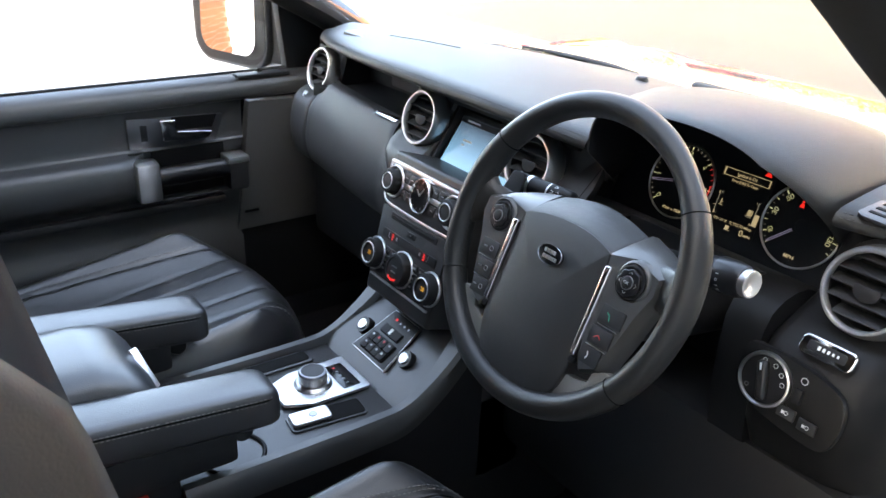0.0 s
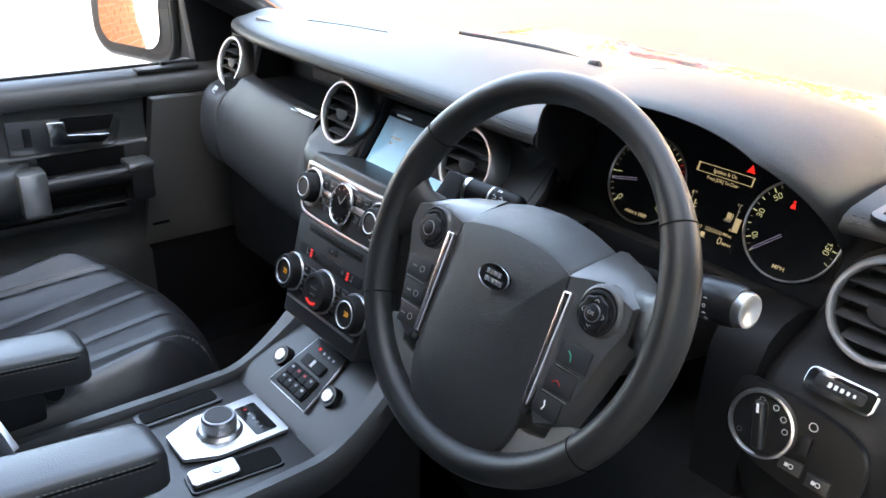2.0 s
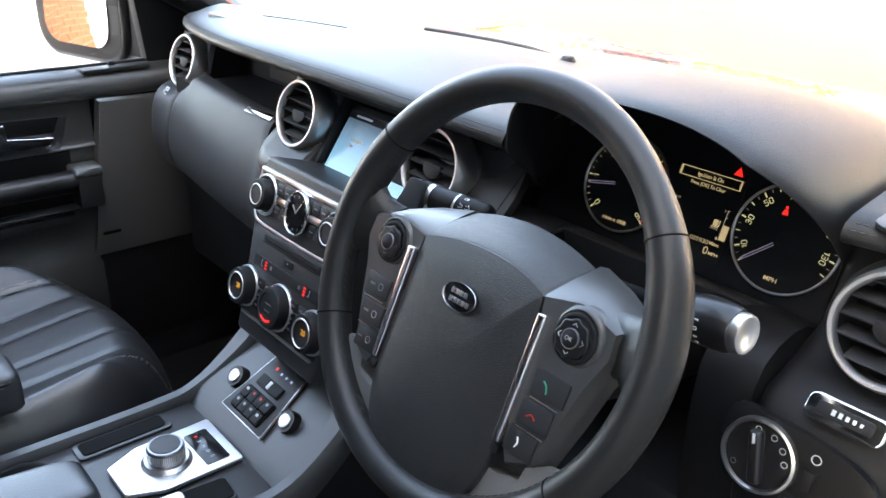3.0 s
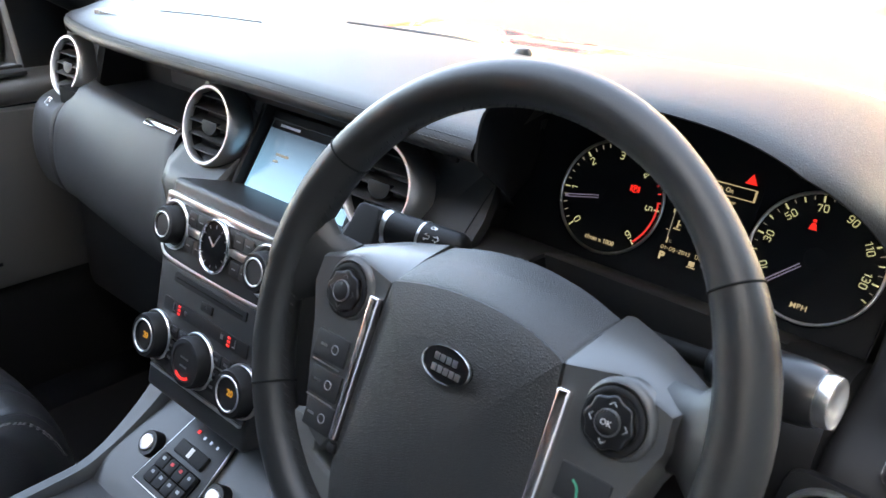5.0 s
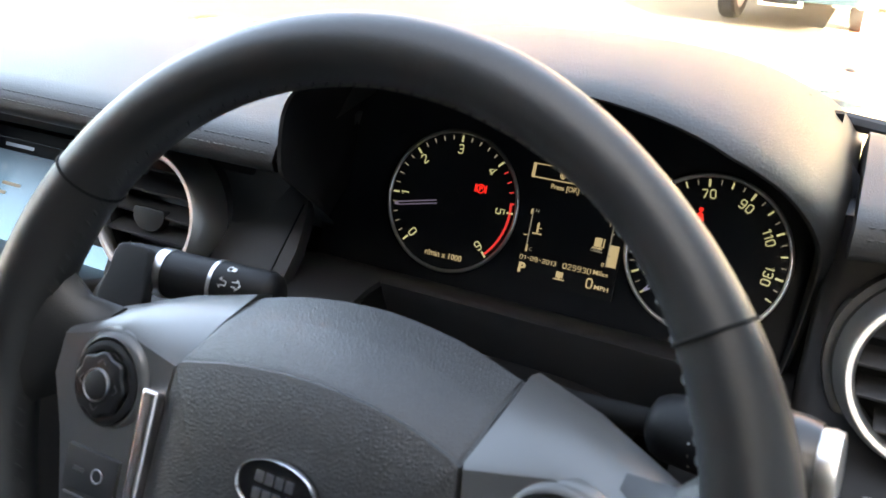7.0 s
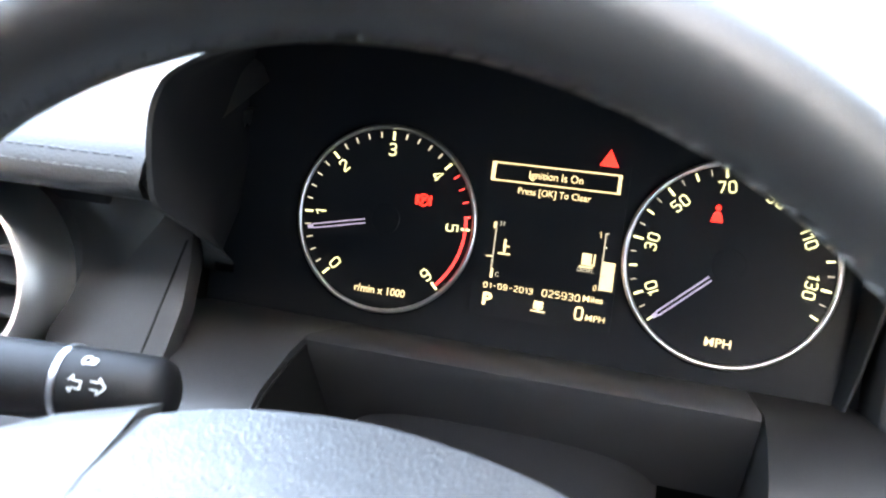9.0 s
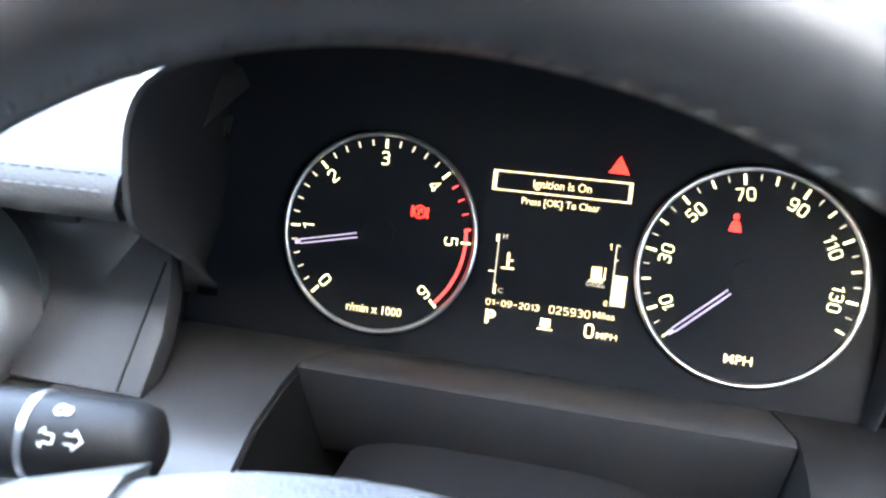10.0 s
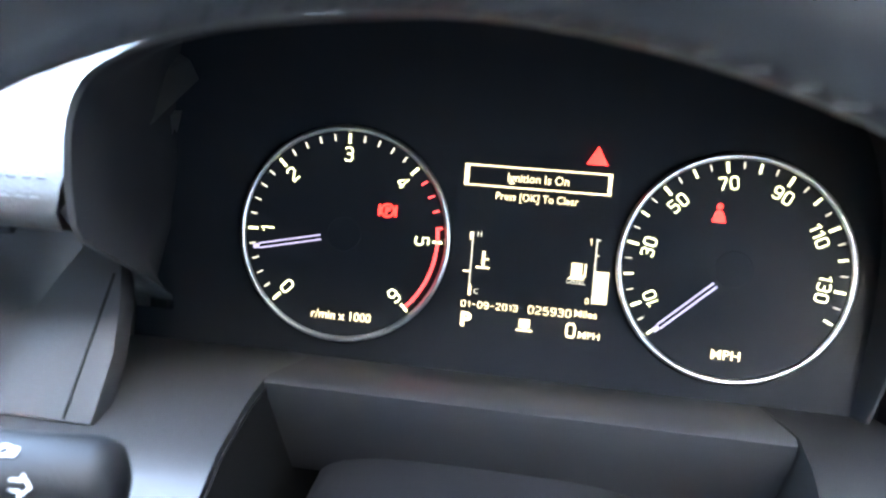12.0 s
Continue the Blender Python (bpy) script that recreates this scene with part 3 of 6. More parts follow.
    part("shelf_step", slab(-0.44, -0.21, 0.262, 0.287, 1.118, 1.178, 0.006), PLASTIC, d)
    pod_side = [(0.196, 1.080), (0.2155, 1.140), (0.2320, 1.194), (0.31, 1.194), (0.31, 1.080)]
    part("vent_housing", bevel(loft([[(x, y + dy * (y < 0.3), z) for y, z in pod_side] for x, dy in ((-0.700, 0.03), (-0.69, 0.012), (-0.675, 0.0), (-0.568, 0.0), (-0.562, 0.008))]), 0.002), PLASTIC, d)
    part("airbag_badge", moved(join(box(0.014, 0.0016, 0.002, (0, 0.006, 0), 0.0004), box(0.0016, 0.0118, 0.002, (-0.0062, 0, 0), 0.0004), box(0.0060, 0.0016, 0.002, (0.004, -0.006, 0), 0.0004), box(0.0040, 0.0040, 0.002, (0.0035, 0.0015, 0), 0.0008)), pose(-0.622, 0.1550, 1.0735, 48, 0, -6)), SATIN, d, "small silver airbag symbol")
    # body below: passenger side, driver's side, behind everything
    part("carcass", slab(-0.70, 0.70, 0.315, 0.36, 0.86, 1.19, 0.01), DARK, d)
    part("end_filler", slab(-0.70, -0.58, 0.238, 0.33, 1.00, 1.079), DARK, d)
    part("lower_panel", slab(-0.69, -0.10, 0.20, 0.34, 0.72, 0.905, 0.02), DARK, d)
    return d


DASH = dashboard()


# ---- instrument hood ----
HOOD = [(0.2630, 1.142), (0.2642, 1.152), (0.2672, 1.172), (0.2672, 1.196), (0.2682, 1.220), (0.2735, 1.2405), (0.2860, 1.2535), (0.318, 1.2645), (0.37, 1.2705), (0.425, 1.2715), (0.470, 1.2670), (0.508, 1.2560), (0.534, 1.2390), (0.551, 1.216), (0.5595, 1.190), (0.5610, 1.165), (0.559, 1.135), (0.555, 1.10), (0.550, 1.075)]


def hood():
    h = thing("instrument_hood", Matrix.Identity(4), "black arched hood over the instruments", "instrument hood")
    lip = smooth_line([(x, z, 0) for x, z in HOOD], 4)
    cx, cz = 0.42, 1.15

    def ring_at(y, grow, lift=0.0, side=None):
        out = []
        for p in lip:
            near = max(0.0, min(1.0, (p.x - 0.272) / 0.14))
            near = near * near * (3 - 2 * near)
            left = 1 + (grow - 1) * 0.05 if side is None else side
            g = grow if p.x > cx else left + (grow - left) * near
            up = max(0.0, min(1.0, (p.y - 1.13) / 0.09))
            if p.x > cx:
                g = 1 + (g - 1) * (0.45 + 0.55 * up)
            gz = 1 + (grow - 1) * up * up * (3 - 2 * up)
            k = max(0.0, min(1.0, (1.198 - p.y) / 0.050)) if p.x < 0.30 else 0.0
            back = 1.15 * max(0.0, 1.252 - p.y) * max(0.0, min(1.0, (p.x - 0.45) / 0.05))
            k2 = min(0.11, back) * max(0.0, min(1.0, (0.30 - y) / 0.18))
            out.append((cx + (p.x - cx) * g, y + k2 + k * max(0.0, 0.180 - y), cz + (p.y - cz) * gz + lift * max(0, (p.y - 1.19) / 0.08)))
        return out
    rows = [ring_at(0.324, 0.93, 0, 1.40), ring_at(0.266, 0.945, 0, 1.28), ring_at(0.22, 0.955, 0, 1.165), ring_at(0.17, 0.965, 0, 1.06), ring_at(0.140, 0.972, 0, 1.008), ring_at(0.128, 0.978, 0, 0.996), ring_at(0.121, 0.990, 0, 0.996), ring_at(0.119, 1.003, 0, 1.003), ring_at(0.123, 1.020, 0, 1.014), ring_at(0.136, 1.045, 0, 1.045), ring_at(0.16, 1.062, 0.0, 1.10), ring_at(0.21, 1.08, 0.0, 1.225), ring_at(0.28, 1.09, -0.006, 1.40), ring_at(0.34, 1.095, -0.016, 1.42), ring_at(0.40, 1.10, -0.032, 1.42), ring_at(0.44, 1.10, -0.050, 1.42), ring_at(0.48, 1.10, -0.085, 1.42)]
    part("hood_lining", loft(rows[:7], closed=False), LINING, h, "dark inner lining", sharp=60)
    part("hood_shell", loft(rows[6:], closed=False), SOFT, h, sharp=60)
    # unseen black plates that stop light leaking in behind the gauges
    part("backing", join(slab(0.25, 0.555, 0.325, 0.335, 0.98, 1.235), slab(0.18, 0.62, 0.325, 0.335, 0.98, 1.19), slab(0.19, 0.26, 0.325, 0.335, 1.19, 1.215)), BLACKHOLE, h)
    return h


hood()


# ---- instrument cluster ----
def cluster():
    c = thing("instrument_cluster", face_pose(0.404, 0.2625, 1.147, 20), "black instrument panel with two lit round gauges", "instrument cluster")
    face = [(-0.200, -0.085), (0.180, -0.085), (0.180, 0.05), (0.13, 0.110), (0.02, 0.128), (-0.10, 0.122), (-0.200, 0.085)]
    part("face", prism(face, -0.012, -0.002, 0.001), FACE, c)

    def tick(r0, r1, w, a, cx, z=0.0006):
        """A mark from r0 to r1 at a degrees clockwise from the top."""
        t = radians(90 - a)
        d, n = Vector((math.cos(t), math.sin(t), 0)), Vector((-math.sin(t), math.cos(t), 0))
        b = bmesh.new()
        p = [Vector((cx, 0, 0)) + d * r + n * s for r, s in ((r0, -w / 2), (r1, -w / 2), (r1, w / 2), (r0, w / 2))]
        lo, hi = [b.verts.new(q) for q in p], [b.verts.new(q + Vector((0, 0, z))) for q in p]
        b.faces.new(hi)
        b.faces.new(lo[::-1])
        for i in range(4):
            b.faces.new((lo[i], lo[(i + 1) % 4], hi[(i + 1) % 4], hi[i]))
        return b

    def arc(r0, r1, a0, a1, cx):
        n = 40
        secs = []
        for k in range(n + 1):
            t = radians(90 - (a0 + (a1 - a0) * k / n))
            e = Vector((math.cos(t), math.sin(t), 0))
            o = Vector((cx, 0, 0))
            secs.append([o + e * r0, o + e * r1, o + e * r1 + Vector((0, 0, 0.0006)), o + e * r0 + Vector((0, 0, 0.0006))])
        return loft(secs)

    def gauge(name, cx, label):
        g = part(name, moved(lathe([(0, -0.0015), (0.0505, -0.0015), (0.0505, 0.0), (0, 0.0)], 64), Matrix.Translation((cx, 0, 0))), FACE, c, label)
        part("dial_ring", moved(ring(0.0514, 0.0028, 0.003, 96, 0.001), Matrix.Translation((cx, 0, 0))), SATIN, g, "thin silver ring")
        return g
    R = 0.0495
    tac = gauge("tachometer", -0.0925, "round tachometer with lit ivory figures")
    for k in range(7):
        a = -136.5 + 45.3 * k
        part("mark", tick(R - 0.0056, R - 0.0008, 0.0013, a, -0.0925), LITW, tac)
        t = radians(90 - a)
        figures(str(k), 0.0062, LITW, tac, (-0.0925 + 0.0388 * math.cos(t), 0.0388 * math.sin(t), 0.0006), -a)
    for k in range(30):
        if k % 5 and k < 24:
            a = -136.5 + 45.3 * k / 5
            part("minor_mark", tick(R - 0.0042, R - 0.0010, 0.0008, a, -0.0925), LITG if k < 20 else LITRB, tac)
    part("red_band", join(arc(R - 0.0040, R - 0.0024, 81, 135, -0.0925), arc(R - 0.0024, R - 0.0008, 81, 82.6, -0.0925)), LITRB, tac, "red warning arc")
    words("r/min x 1000", 0.0062, LITD, tac, (-0.0910, -0.0402, 0.0006), 0, span=0.0300, bold=0.00003)
    spd = gauge("speedometer", 0.0907, "round speedometer with lit ivory figures")
    for k in range(15):
        a = -133 + 17.72 * k
        big = k % 2 == 1
        part("mark", tick(R - (0.0056 if big else 0.0048), R - 0.0006, 0.0013 if big else 0.0010, a, 0.0907), LITW, spd)
        if big:
            t = radians(90 - a)
            figures(str(k * 10), 0.0054, LITW, spd, (0.0907 + 0.0392 * math.cos(t), 0.0392 * math.sin(t), 0.0006), -a)
        if k < 14:
            part("minor_mark", tick(R - 0.0038, R - 0.0008, 0.0006, a + 8.86, 0.0907), LITG, spd)
    words("MPH", 0.0062, LITD, spd, (0.0907, -0.0396, 0.0006), 0, span=0.0128, bold=0.00004)
    for g, cx, a, tip in ((tac, -0.0925, -102.5, 0.0425), (spd, 0.0907, -133, 0.0425)):
        t = radians(90 - a)
        for s in (-1, 1):
            n = tick(0.011, tip, 0.0008, a, cx)
            moved(n, Matrix.Translation(Vector((-math.sin(t), math.cos(t), 0)) * 0.0011 * s + Vector((0, 0, 0.003))))
            part("needle", n, NEEDLE, g, "pale violet needle outline")
        part("needle_tip", moved(tick(tip, tip + 0.003, 0.0022, a, cx), Matrix.Translation((0, 0, 0.003))), NEEDLE, g)
        part("hub_cap", moved(lathe([(0.0085, 0), (0.0082, 0.0003), (0.006, 0.0004), (0, 0.0004)], 28), Matrix.Translation((cx, 0, 0))), FACE, g)
    # message display between the gauges
    disp = part("message_display", box(0.076, 0.088, 0.0015, (-0.001, -0.0005, -0.001)), FACE, c, "dark message display with ivory text")
    def bar(x0, x1, y0, y1, mat=LITD, name="display_mark", par=None):
        return part(name, box(x1 - x0, y1 - y0, 0.0005, ((x0 + x1) / 2, (y0 + y1) / 2, 0.0002)), mat, par or disp)
    fr = join(*[box(b - a, d - e, 0.0005, ((a + b) / 2, (d + e) / 2, 0.0002)) for a, b, e, d in ((-0.0358, 0.0330, 0.0380, 0.0388), (-0.0358, 0.0330, 0.0286, 0.0294), (-0.0358, -0.0336, 0.0286, 0.0388), (0.0312, 0.0330, 0.0286, 0.0388))])
    part("message_box", fr, LITD, disp)
    words("Ignition Is On", 0.0058, LITD, disp, (-0.001, 0.0335, 0.0002), 0, span=0.0286, bold=0.00003)
    words("Press [OK] To Clear", 0.0050, LITD, disp, (-0.001, 0.0245, 0.0002), 0, span=0.0386, bold=0.00003)
    bar(-0.0296, -0.0290, -0.0235, 0.0068, LITG)
    bar(-0.0330, -0.0296, -0.0125, -0.0118, LITD)
    bar(-0.0296, -0.0282, -0.0235, -0.0185)
    bar(-0.0308, -0.0296, 0.0030, 0.0066)
    words("H", 0.0036, LITG, disp, (-0.0262, 0.0058, 0.0002))
    words("C", 0.0036, LITG, disp, (-0.0258, -0.0215, 0.0002))
    figures("01-09-2013", 0.0028, LITD, disp, (-0.0189, -0.0278, 0.0004), 0, 0.0272, 0.09, "date")
    figures("025930", 0.0034, LITD, disp, (0.0097, -0.0276, 0.0004), 0, 0.0203, 0.08, "mileage")
    words("Miles", 0.0046, LITD, disp, (0.0264, -0.0274, 0.0002), bold=0.00003, span=0.0104)
    words("P", 0.0092, LITD, disp, (-0.0297, -0.0356, 0.0002), bold=0.0004, wide=1.1)
    figures("0", 0.0062, LITD, disp, (0.0202, -0.0355, 0.0004), 0, 0.0, 0.09, "speed")
    words("MPH", 0.0044, LITD, disp, (0.0289, -0.0373, 0.0002), span=0.0100, bold=0.00003)
    # coolant symbol, vehicle height symbol, fuel pump and fuel bar
    bar(-0.0242, -0.0228, -0.0090, -0.0020)
    bar(-0.0268, -0.0202, -0.0104, -0.0094)
    bar(-0.0228, -0.0208, -0.0062, -0.0054)
    part("height_symbol", join(box(0.0052, 0.0042, 0.0005, (-0.0015, -0.0345, 0.0002), 0.0006), box(0.0078, 0.0008, 0.0005, (-0.0015, -0.0378, 0.0002)), box(0.0014, 0.002, 0.0005, (-0.0015, -0.0366, 0.0002))), LITD, disp)
    part("pump_symbol", join(box(0.0050, 0.0062, 0.0005, (0.0205, -0.0068, 0.0002)), box(0.0070, 0.0009, 0.0005, (0.0205, -0.0108, 0.0002)), box(0.0009, 0.0058, 0.0005, (0.0245, -0.0066, 0.0002)), box(0.0030, 0.0008, 0.0005, (0.0235, -0.0096, 0.0002))), LITD, disp)
    words("DIESEL", 0.0030, LITG, disp, (0.0205, -0.0126, 0.0002))
    bar(0.0284, 0.0291, -0.0222, 0.0080, LITG)
    bar(0.0291, 0.0355, -0.0218, -0.0068)
    for z in (0.0078, 0.0006, -0.0070, -0.0145):
        bar(0.0284, 0.0304, z - 0.0004, z + 0.0004, LITG)
    figures("1", 0.0030, LITD, disp, (0.0258, 0.0068, 0.0004), 0, 0.0, 0.08, "full_mark")
    words("0", 0.0042, LITD, disp, (0.0265, -0.0212, 0.0002))
    # warning lights
    t = part("warning_triangle", prism([(0.0205, 0.0425), (0.0305, 0.0425), (0.0255, 0.0512)], -0.0005, 0.0006, 0.0004), LITR, c, "lit red warning triangle")
    part("brake_warning", join(moved(ring(0.0030, 0.0010, 0.0006, 24), Matrix.Translation((-0.0717, 0.0132, 0.0004))), box(0.0011, 0.0056, 0.0006, (-0.0757, 0.0132, 0.0004)), box(0.0011, 0.0056, 0.0006, (-0.0677, 0.0132, 0.0004)), box(0.0010, 0.0036, 0.0006, (-0.0724, 0.0132, 0.0004)), box(0.0020, 0.0020, 0.0006, (-0.0713, 0.0140, 0.0004))), LITR, c, "lit red parking brake symbol")
    part("belt_warning", join(prism([(0.0788, 0.0208), (0.0848, 0.0208), (0.0836, 0.0252), (0.0824, 0.0262), (0.0812, 0.0262), (0.0800, 0.0252)], 0, 0.0006), moved(lathe([(0, 0), (0.0014, 0), (0.0014, 0.0006), (0, 0.0006)], 16), Matrix.Translation((0.0818, 0.0280, 0)))), LITR, c, "lit red seat belt symbol")
    return c


cluster()

# ---- steering wheel ----
def steering_wheel():
    m = face_pose(0.395, -0.0380, 1.1437, 23.5)
    w = thing("steering_wheel", m, "black leather steering wheel with four-spoke hub and chrome strips", "steering wheel")
    R = 0.1672

    def rim_r(a):
        # slightly fuller at the hand grips
        return 0.0147 + 0.0012 * math.exp(-((abs(((a + 180) % 360) - 180 - 90) - 75) / 22) ** 2) - 0.0028 * math.exp(-((a - 48) / 20) ** 2)
    secs = []
    N = 120
    for k in range(N + 1):
        a = 360 * k / N
        e = Vector((math.cos(radians(a)), math.sin(radians(a)), 0))
        r = rim_r(a)
        secs.append([e * (R + r * math.cos(q * math.pi / 8)) + Vector((0, 0, 1.12 * r * math.sin(q * math.pi / 8))) for q in range(16)])
    rim = part("rim", loft(secs, True, False), RIMLEATHER, w, "smooth black leather rim")
    for a in (33.6, 146.4, 208, 324):
        e = Vector((math.cos(radians(a)), math.sin(radians(a)), 0))
        t = Vector((-e.y, e.x, 0))
        r = rim_r(a) + 0.0002
        c = [e * (R + r * math.cos(q * math.pi / 12)) + Vector((0, 0, 1.12 * r * math.sin(q * math.pi / 12))) for q in range(24)]
        part("rim_seam", tube(c, 0.0007, 6, closed=True), BLACKHOLE, rim)
    zig = []
    for k in range(150):
        a = radians(360 * k / 150)
        e = Vector((math.cos(a), math.sin(a), 0))
        b = radians(360 * (k + 0.55) / 150)
        f = Vector((math.cos(b), math.sin(b), 0))
        rr = rim_r(360 * k / 150)
        c0, c1 = math.radians(166), math.radians(182)
        zig.append(stitches([e * (R + rr * math.cos(c0)) + Vector((0, 0, 1.12 * rr * math.sin(c0))), f * (R + rr * math.cos(c1)) + Vector((0, 0, 1.12 * rr * math.sin(c1)))], 0.0050, 0.01, 0.0008))
    part("rim_stitching", join(*zig), THREAD, rim, "dark cross stitching")
    # airbag cover: front face, crease, and top falling away from the driver
    front = [(-0.0690, 0.020), (-0.0675, 0.0262), (-0.060, 0.0290), (-0.034, 0.0345), (0, 0.0370), (0.034, 0.0345), (0.0585, 0.0280), (0.0650, 0.0250), (0.0668, 0.019), (0.0705, -0.030), (0.0715, -0.088), (0.066, -0.128), (0.050, -0.152), (0.022, -0.163), (-0.022, -0.163), (-0.050, -0.152), (-0.066, -0.128), (-0.0745, -0.088), (-0.0720, -0.030)]
    back = [(-0.0705, 0.0460), (-0.0690, 0.0530), (-0.062, 0.0562), (-0.036, 0.0622), (0, 0.0650), (0.036, 0.0610), (0.0610, 0.0540), (0.0670, 0.0515), (0.0685, 0.0450), (0.0705, -0.030), (0.0715, -0.088), (0.066, -0.128), (0.050, -0.152), (0.022, -0.163), (-0.022, -0.163), (-0.050, -0.152), (-0.066, -0.128), (-0.0745, -0.088), (-0.0720, -0.030)]
    front, back = smooth_outline(front, 3), smooth_outline(back, 3)

    def inset(s, z):
        return [(x * s, (y + 0.06) * s - 0.06, z) for x, y in front]
    def between(k, z, drop=0.0):
        return [(fx + (bx - fx) * k, fy + (by - fy) * k - (drop if by > 0.03 else 0.0), z) for (fx, fy), (bx, by) in zip(front, back)]
    rows = [between(1.0, -0.075, 0.012), between(1.0, -0.057, 0.004), between(0.97, -0.0475, 0.0005), between(0.60, -0.0262), between(0.57, -0.0245), between(0.03, -0.0015), between(0.0, 0.0002, 0.0012), inset(0.985, 0.0022), inset(0.93, 0.0045), inset(0.75, 0.0085), inset(0.5, 0.0110), inset(0.2, 0.0125)]
    part("airbag_cover", loft(rows), PADGRAIN, w, "grained black airbag cover", sharp=22)
    badge = part("badge", moved(lathe([(0, -0.002), (0.0182, -0.002), (0.0182, 0.0012), (0, 0.0018)], 48), pose(0, -0.005, 0.0125) @ Matrix.Diagonal((1, 0.6, 1, 1))), GLOSS, w, "dark oval badge with a chrome rim")
    part("badge_rim", moved(ring(0.0180, 0.0016, 0.003, 48), pose(0, -0.005, 0.0135) @ Matrix.Diagonal((1, 0.6, 1, 1))), CHROME, badge)
    part("badge_bar", join(*[box(0.0034, 0.0042, 0.0006, (-0.0075 + 0.0046 * k, -0.0016, 0.0145), 0.0002) for k in range(4)], *[box(0.0034, 0.0042, 0.0006, (-0.0075 + 0.0045 * k, -0.0084, 0.0145), 0.0002) for k in range(5)]), SATIN, badge)
    # switch panels on both sides
    for s in (-1, 1):
        out = [(0.0700, 0.0545), (0.1010, 0.0465), (0.1390, 0.0310), (0.1385, 0.0040), (0.1280, -0.020), (0.1190, -0.055), (0.1070, -0.094), (0.0840, -0.104), (0.0775, -0.090), (0.0745, -0.030)]
        lowz = [-0.0470, -0.0400, -0.0290, -0.020, -0.018, -0.018, -0.018, -0.018, -0.018, -0.02]
        tops = [(0.0665, 0.0255), (0.1000, 0.0330), (0.1335, 0.0230), (0.1350, 0.0045), (0.1250, -0.021), (0.1160, -0.055), (0.1045, -0.091), (0.0850, -0.1005), (0.0775, -0.088), (0.0745, -0.030)]
        fold = [(0.0690, 0.0420, -0.0245), (0.1005, 0.0415, -0.0195), (0.1375, 0.0285, -0.0150)] + [(x, y, z * 0.6) for (x, y), z in zip(out[3:], lowz[3:])]
        rows = [[(s * x, y, z - 0.012) for (x, y), z in zip(out, lowz)], [(s * x, y, z) for (x, y), z in zip(out, lowz)], [(s * x, y, z) for x, y, z in fold], [(s * x, y, 0.0005) for x, y in tops], [(s * (x * 0.97 + 0.003), y * 0.97 - 0.001, 0.003) for x, y in tops]]
        bm = loft(rows)
        bevel(bm, 0.0018, 2, 30)
        sp = part("switch_panel", bm, SMOOTH, w, "satin dark grey switch panel")
        cx, cy = s * 0.103, 0.0060
        part("control_ring", moved(lathe([(0, -0.004), (0.0242, -0.004), (0.0236, 0.0010), (0.0226, 0.0034), (0.0210, 0.0050), (0.0196, 0.0055), (0.0188, 0.0050), (0.0184, 0.0040), (0.0182, 0.0024), (0, 0.0024)], 48), Matrix.Translation((cx + 0.0022, cy + 0.0022, -0.0012)) @ pose(0, 0, 0, 4.5, -4.5, 0)), SMOOTH, sp)
        part("control_well", moved(ring(0.0162, 0.0046, 0.0030, 48, 0.0040), Matrix.Translation((cx + 0.0010, cy + 0.0010, 0))), DARK, sp, "dark recess round the rocker")
        rock = [((0.0142 + 0.0008 * math.cos(8 * radians(a))) * math.cos(radians(a)) + cx, (0.0142 + 0.0008 * math.cos(8 * radians(a))) * math.sin(radians(a)) + cy) for a in range(0, 360, 6)]
        part("rocker", prism(rock, 0.003, 0.0075, 0.0016, 3), ROCKER, sp, "glossy black four-way rocker")
        part("button_ring", moved(ring(0.0070, 0.0010, 0.0020, 32, 0.0083), Matrix.Translation((cx, cy, 0))), ALU, sp, "chrome ring")
        part("centre_button", moved(lathe([(0, 0.007), (0.0064, 0.007), (0.0064, 0.009), (0.0045, 0.0098), (0, 0.0101)], 28), Matrix.Translation((cx, cy, 0))), DARK, sp)
        if s > 0:
            words("OK", 0.0045, MARKGREY, sp, (cx, cy, 0.0102), 0)
        for k in range(4):
            a = 90 * k
            ex, ey = math.cos(radians(a)), math.sin(radians(a))
            o = Vector((cx + 0.0114 * ex, cy + 0.0114 * ey, 0.0077))
            bm = join(*[moved(box(0.0030, 0.0005, 0.0004), Matrix.Translation(o) @ pose(0, 0, 0, 0, 0, a + q * 45) @ Matrix.Translation((-0.0015, 0, 0))) for q in (-1, 1)])
            part("arrow_mark", bm, MARKGREY if s > 0 else DARKALU, sp)
        # three keys with light lines between them
        for k, v in enumerate((-0.0335, -0.0575, -0.0800)):
            u = 0.1000 - 0.0035 * k
            key = part("key", box(0.031 - 0.002 * k, 0.0195, 0.004, (s * u, v, 0.0030), 0.0014), PLASTIC, sp)
            if k < 2:
                part("key_line", box(0.026, 0.0010, 0.0008, (s * u, v - 0.0118, 0.0050), 0.0002), SATIN if s > 0 else ALU, sp)
        if s > 0:
            for k, (v, mm) in enumerate(((-0.0345, GREENMARK), (-0.0585, REDMARK), (-0.0800, WHITE))):
                pts = smooth_line([(0.097 - 0.003 * k + dx, v + dy, 0.0054) for dx, dy in ((-0.003, 0.004), (0.0005, 0.001), (0.002, -0.004))] if k == 0 else [(0.097 - 0.003 * k + dx, v + dy, 0.0054) for dx, dy in ((-0.004, -0.001), (0, 0.0016), (0.004, -0.001))] if k == 1 else [(0.092 + dx, v + dy, 0.0054) for dx, dy in ((-0.002, -0.004), (-0.0005, 0.0), (-0.002, 0.004))], 4)
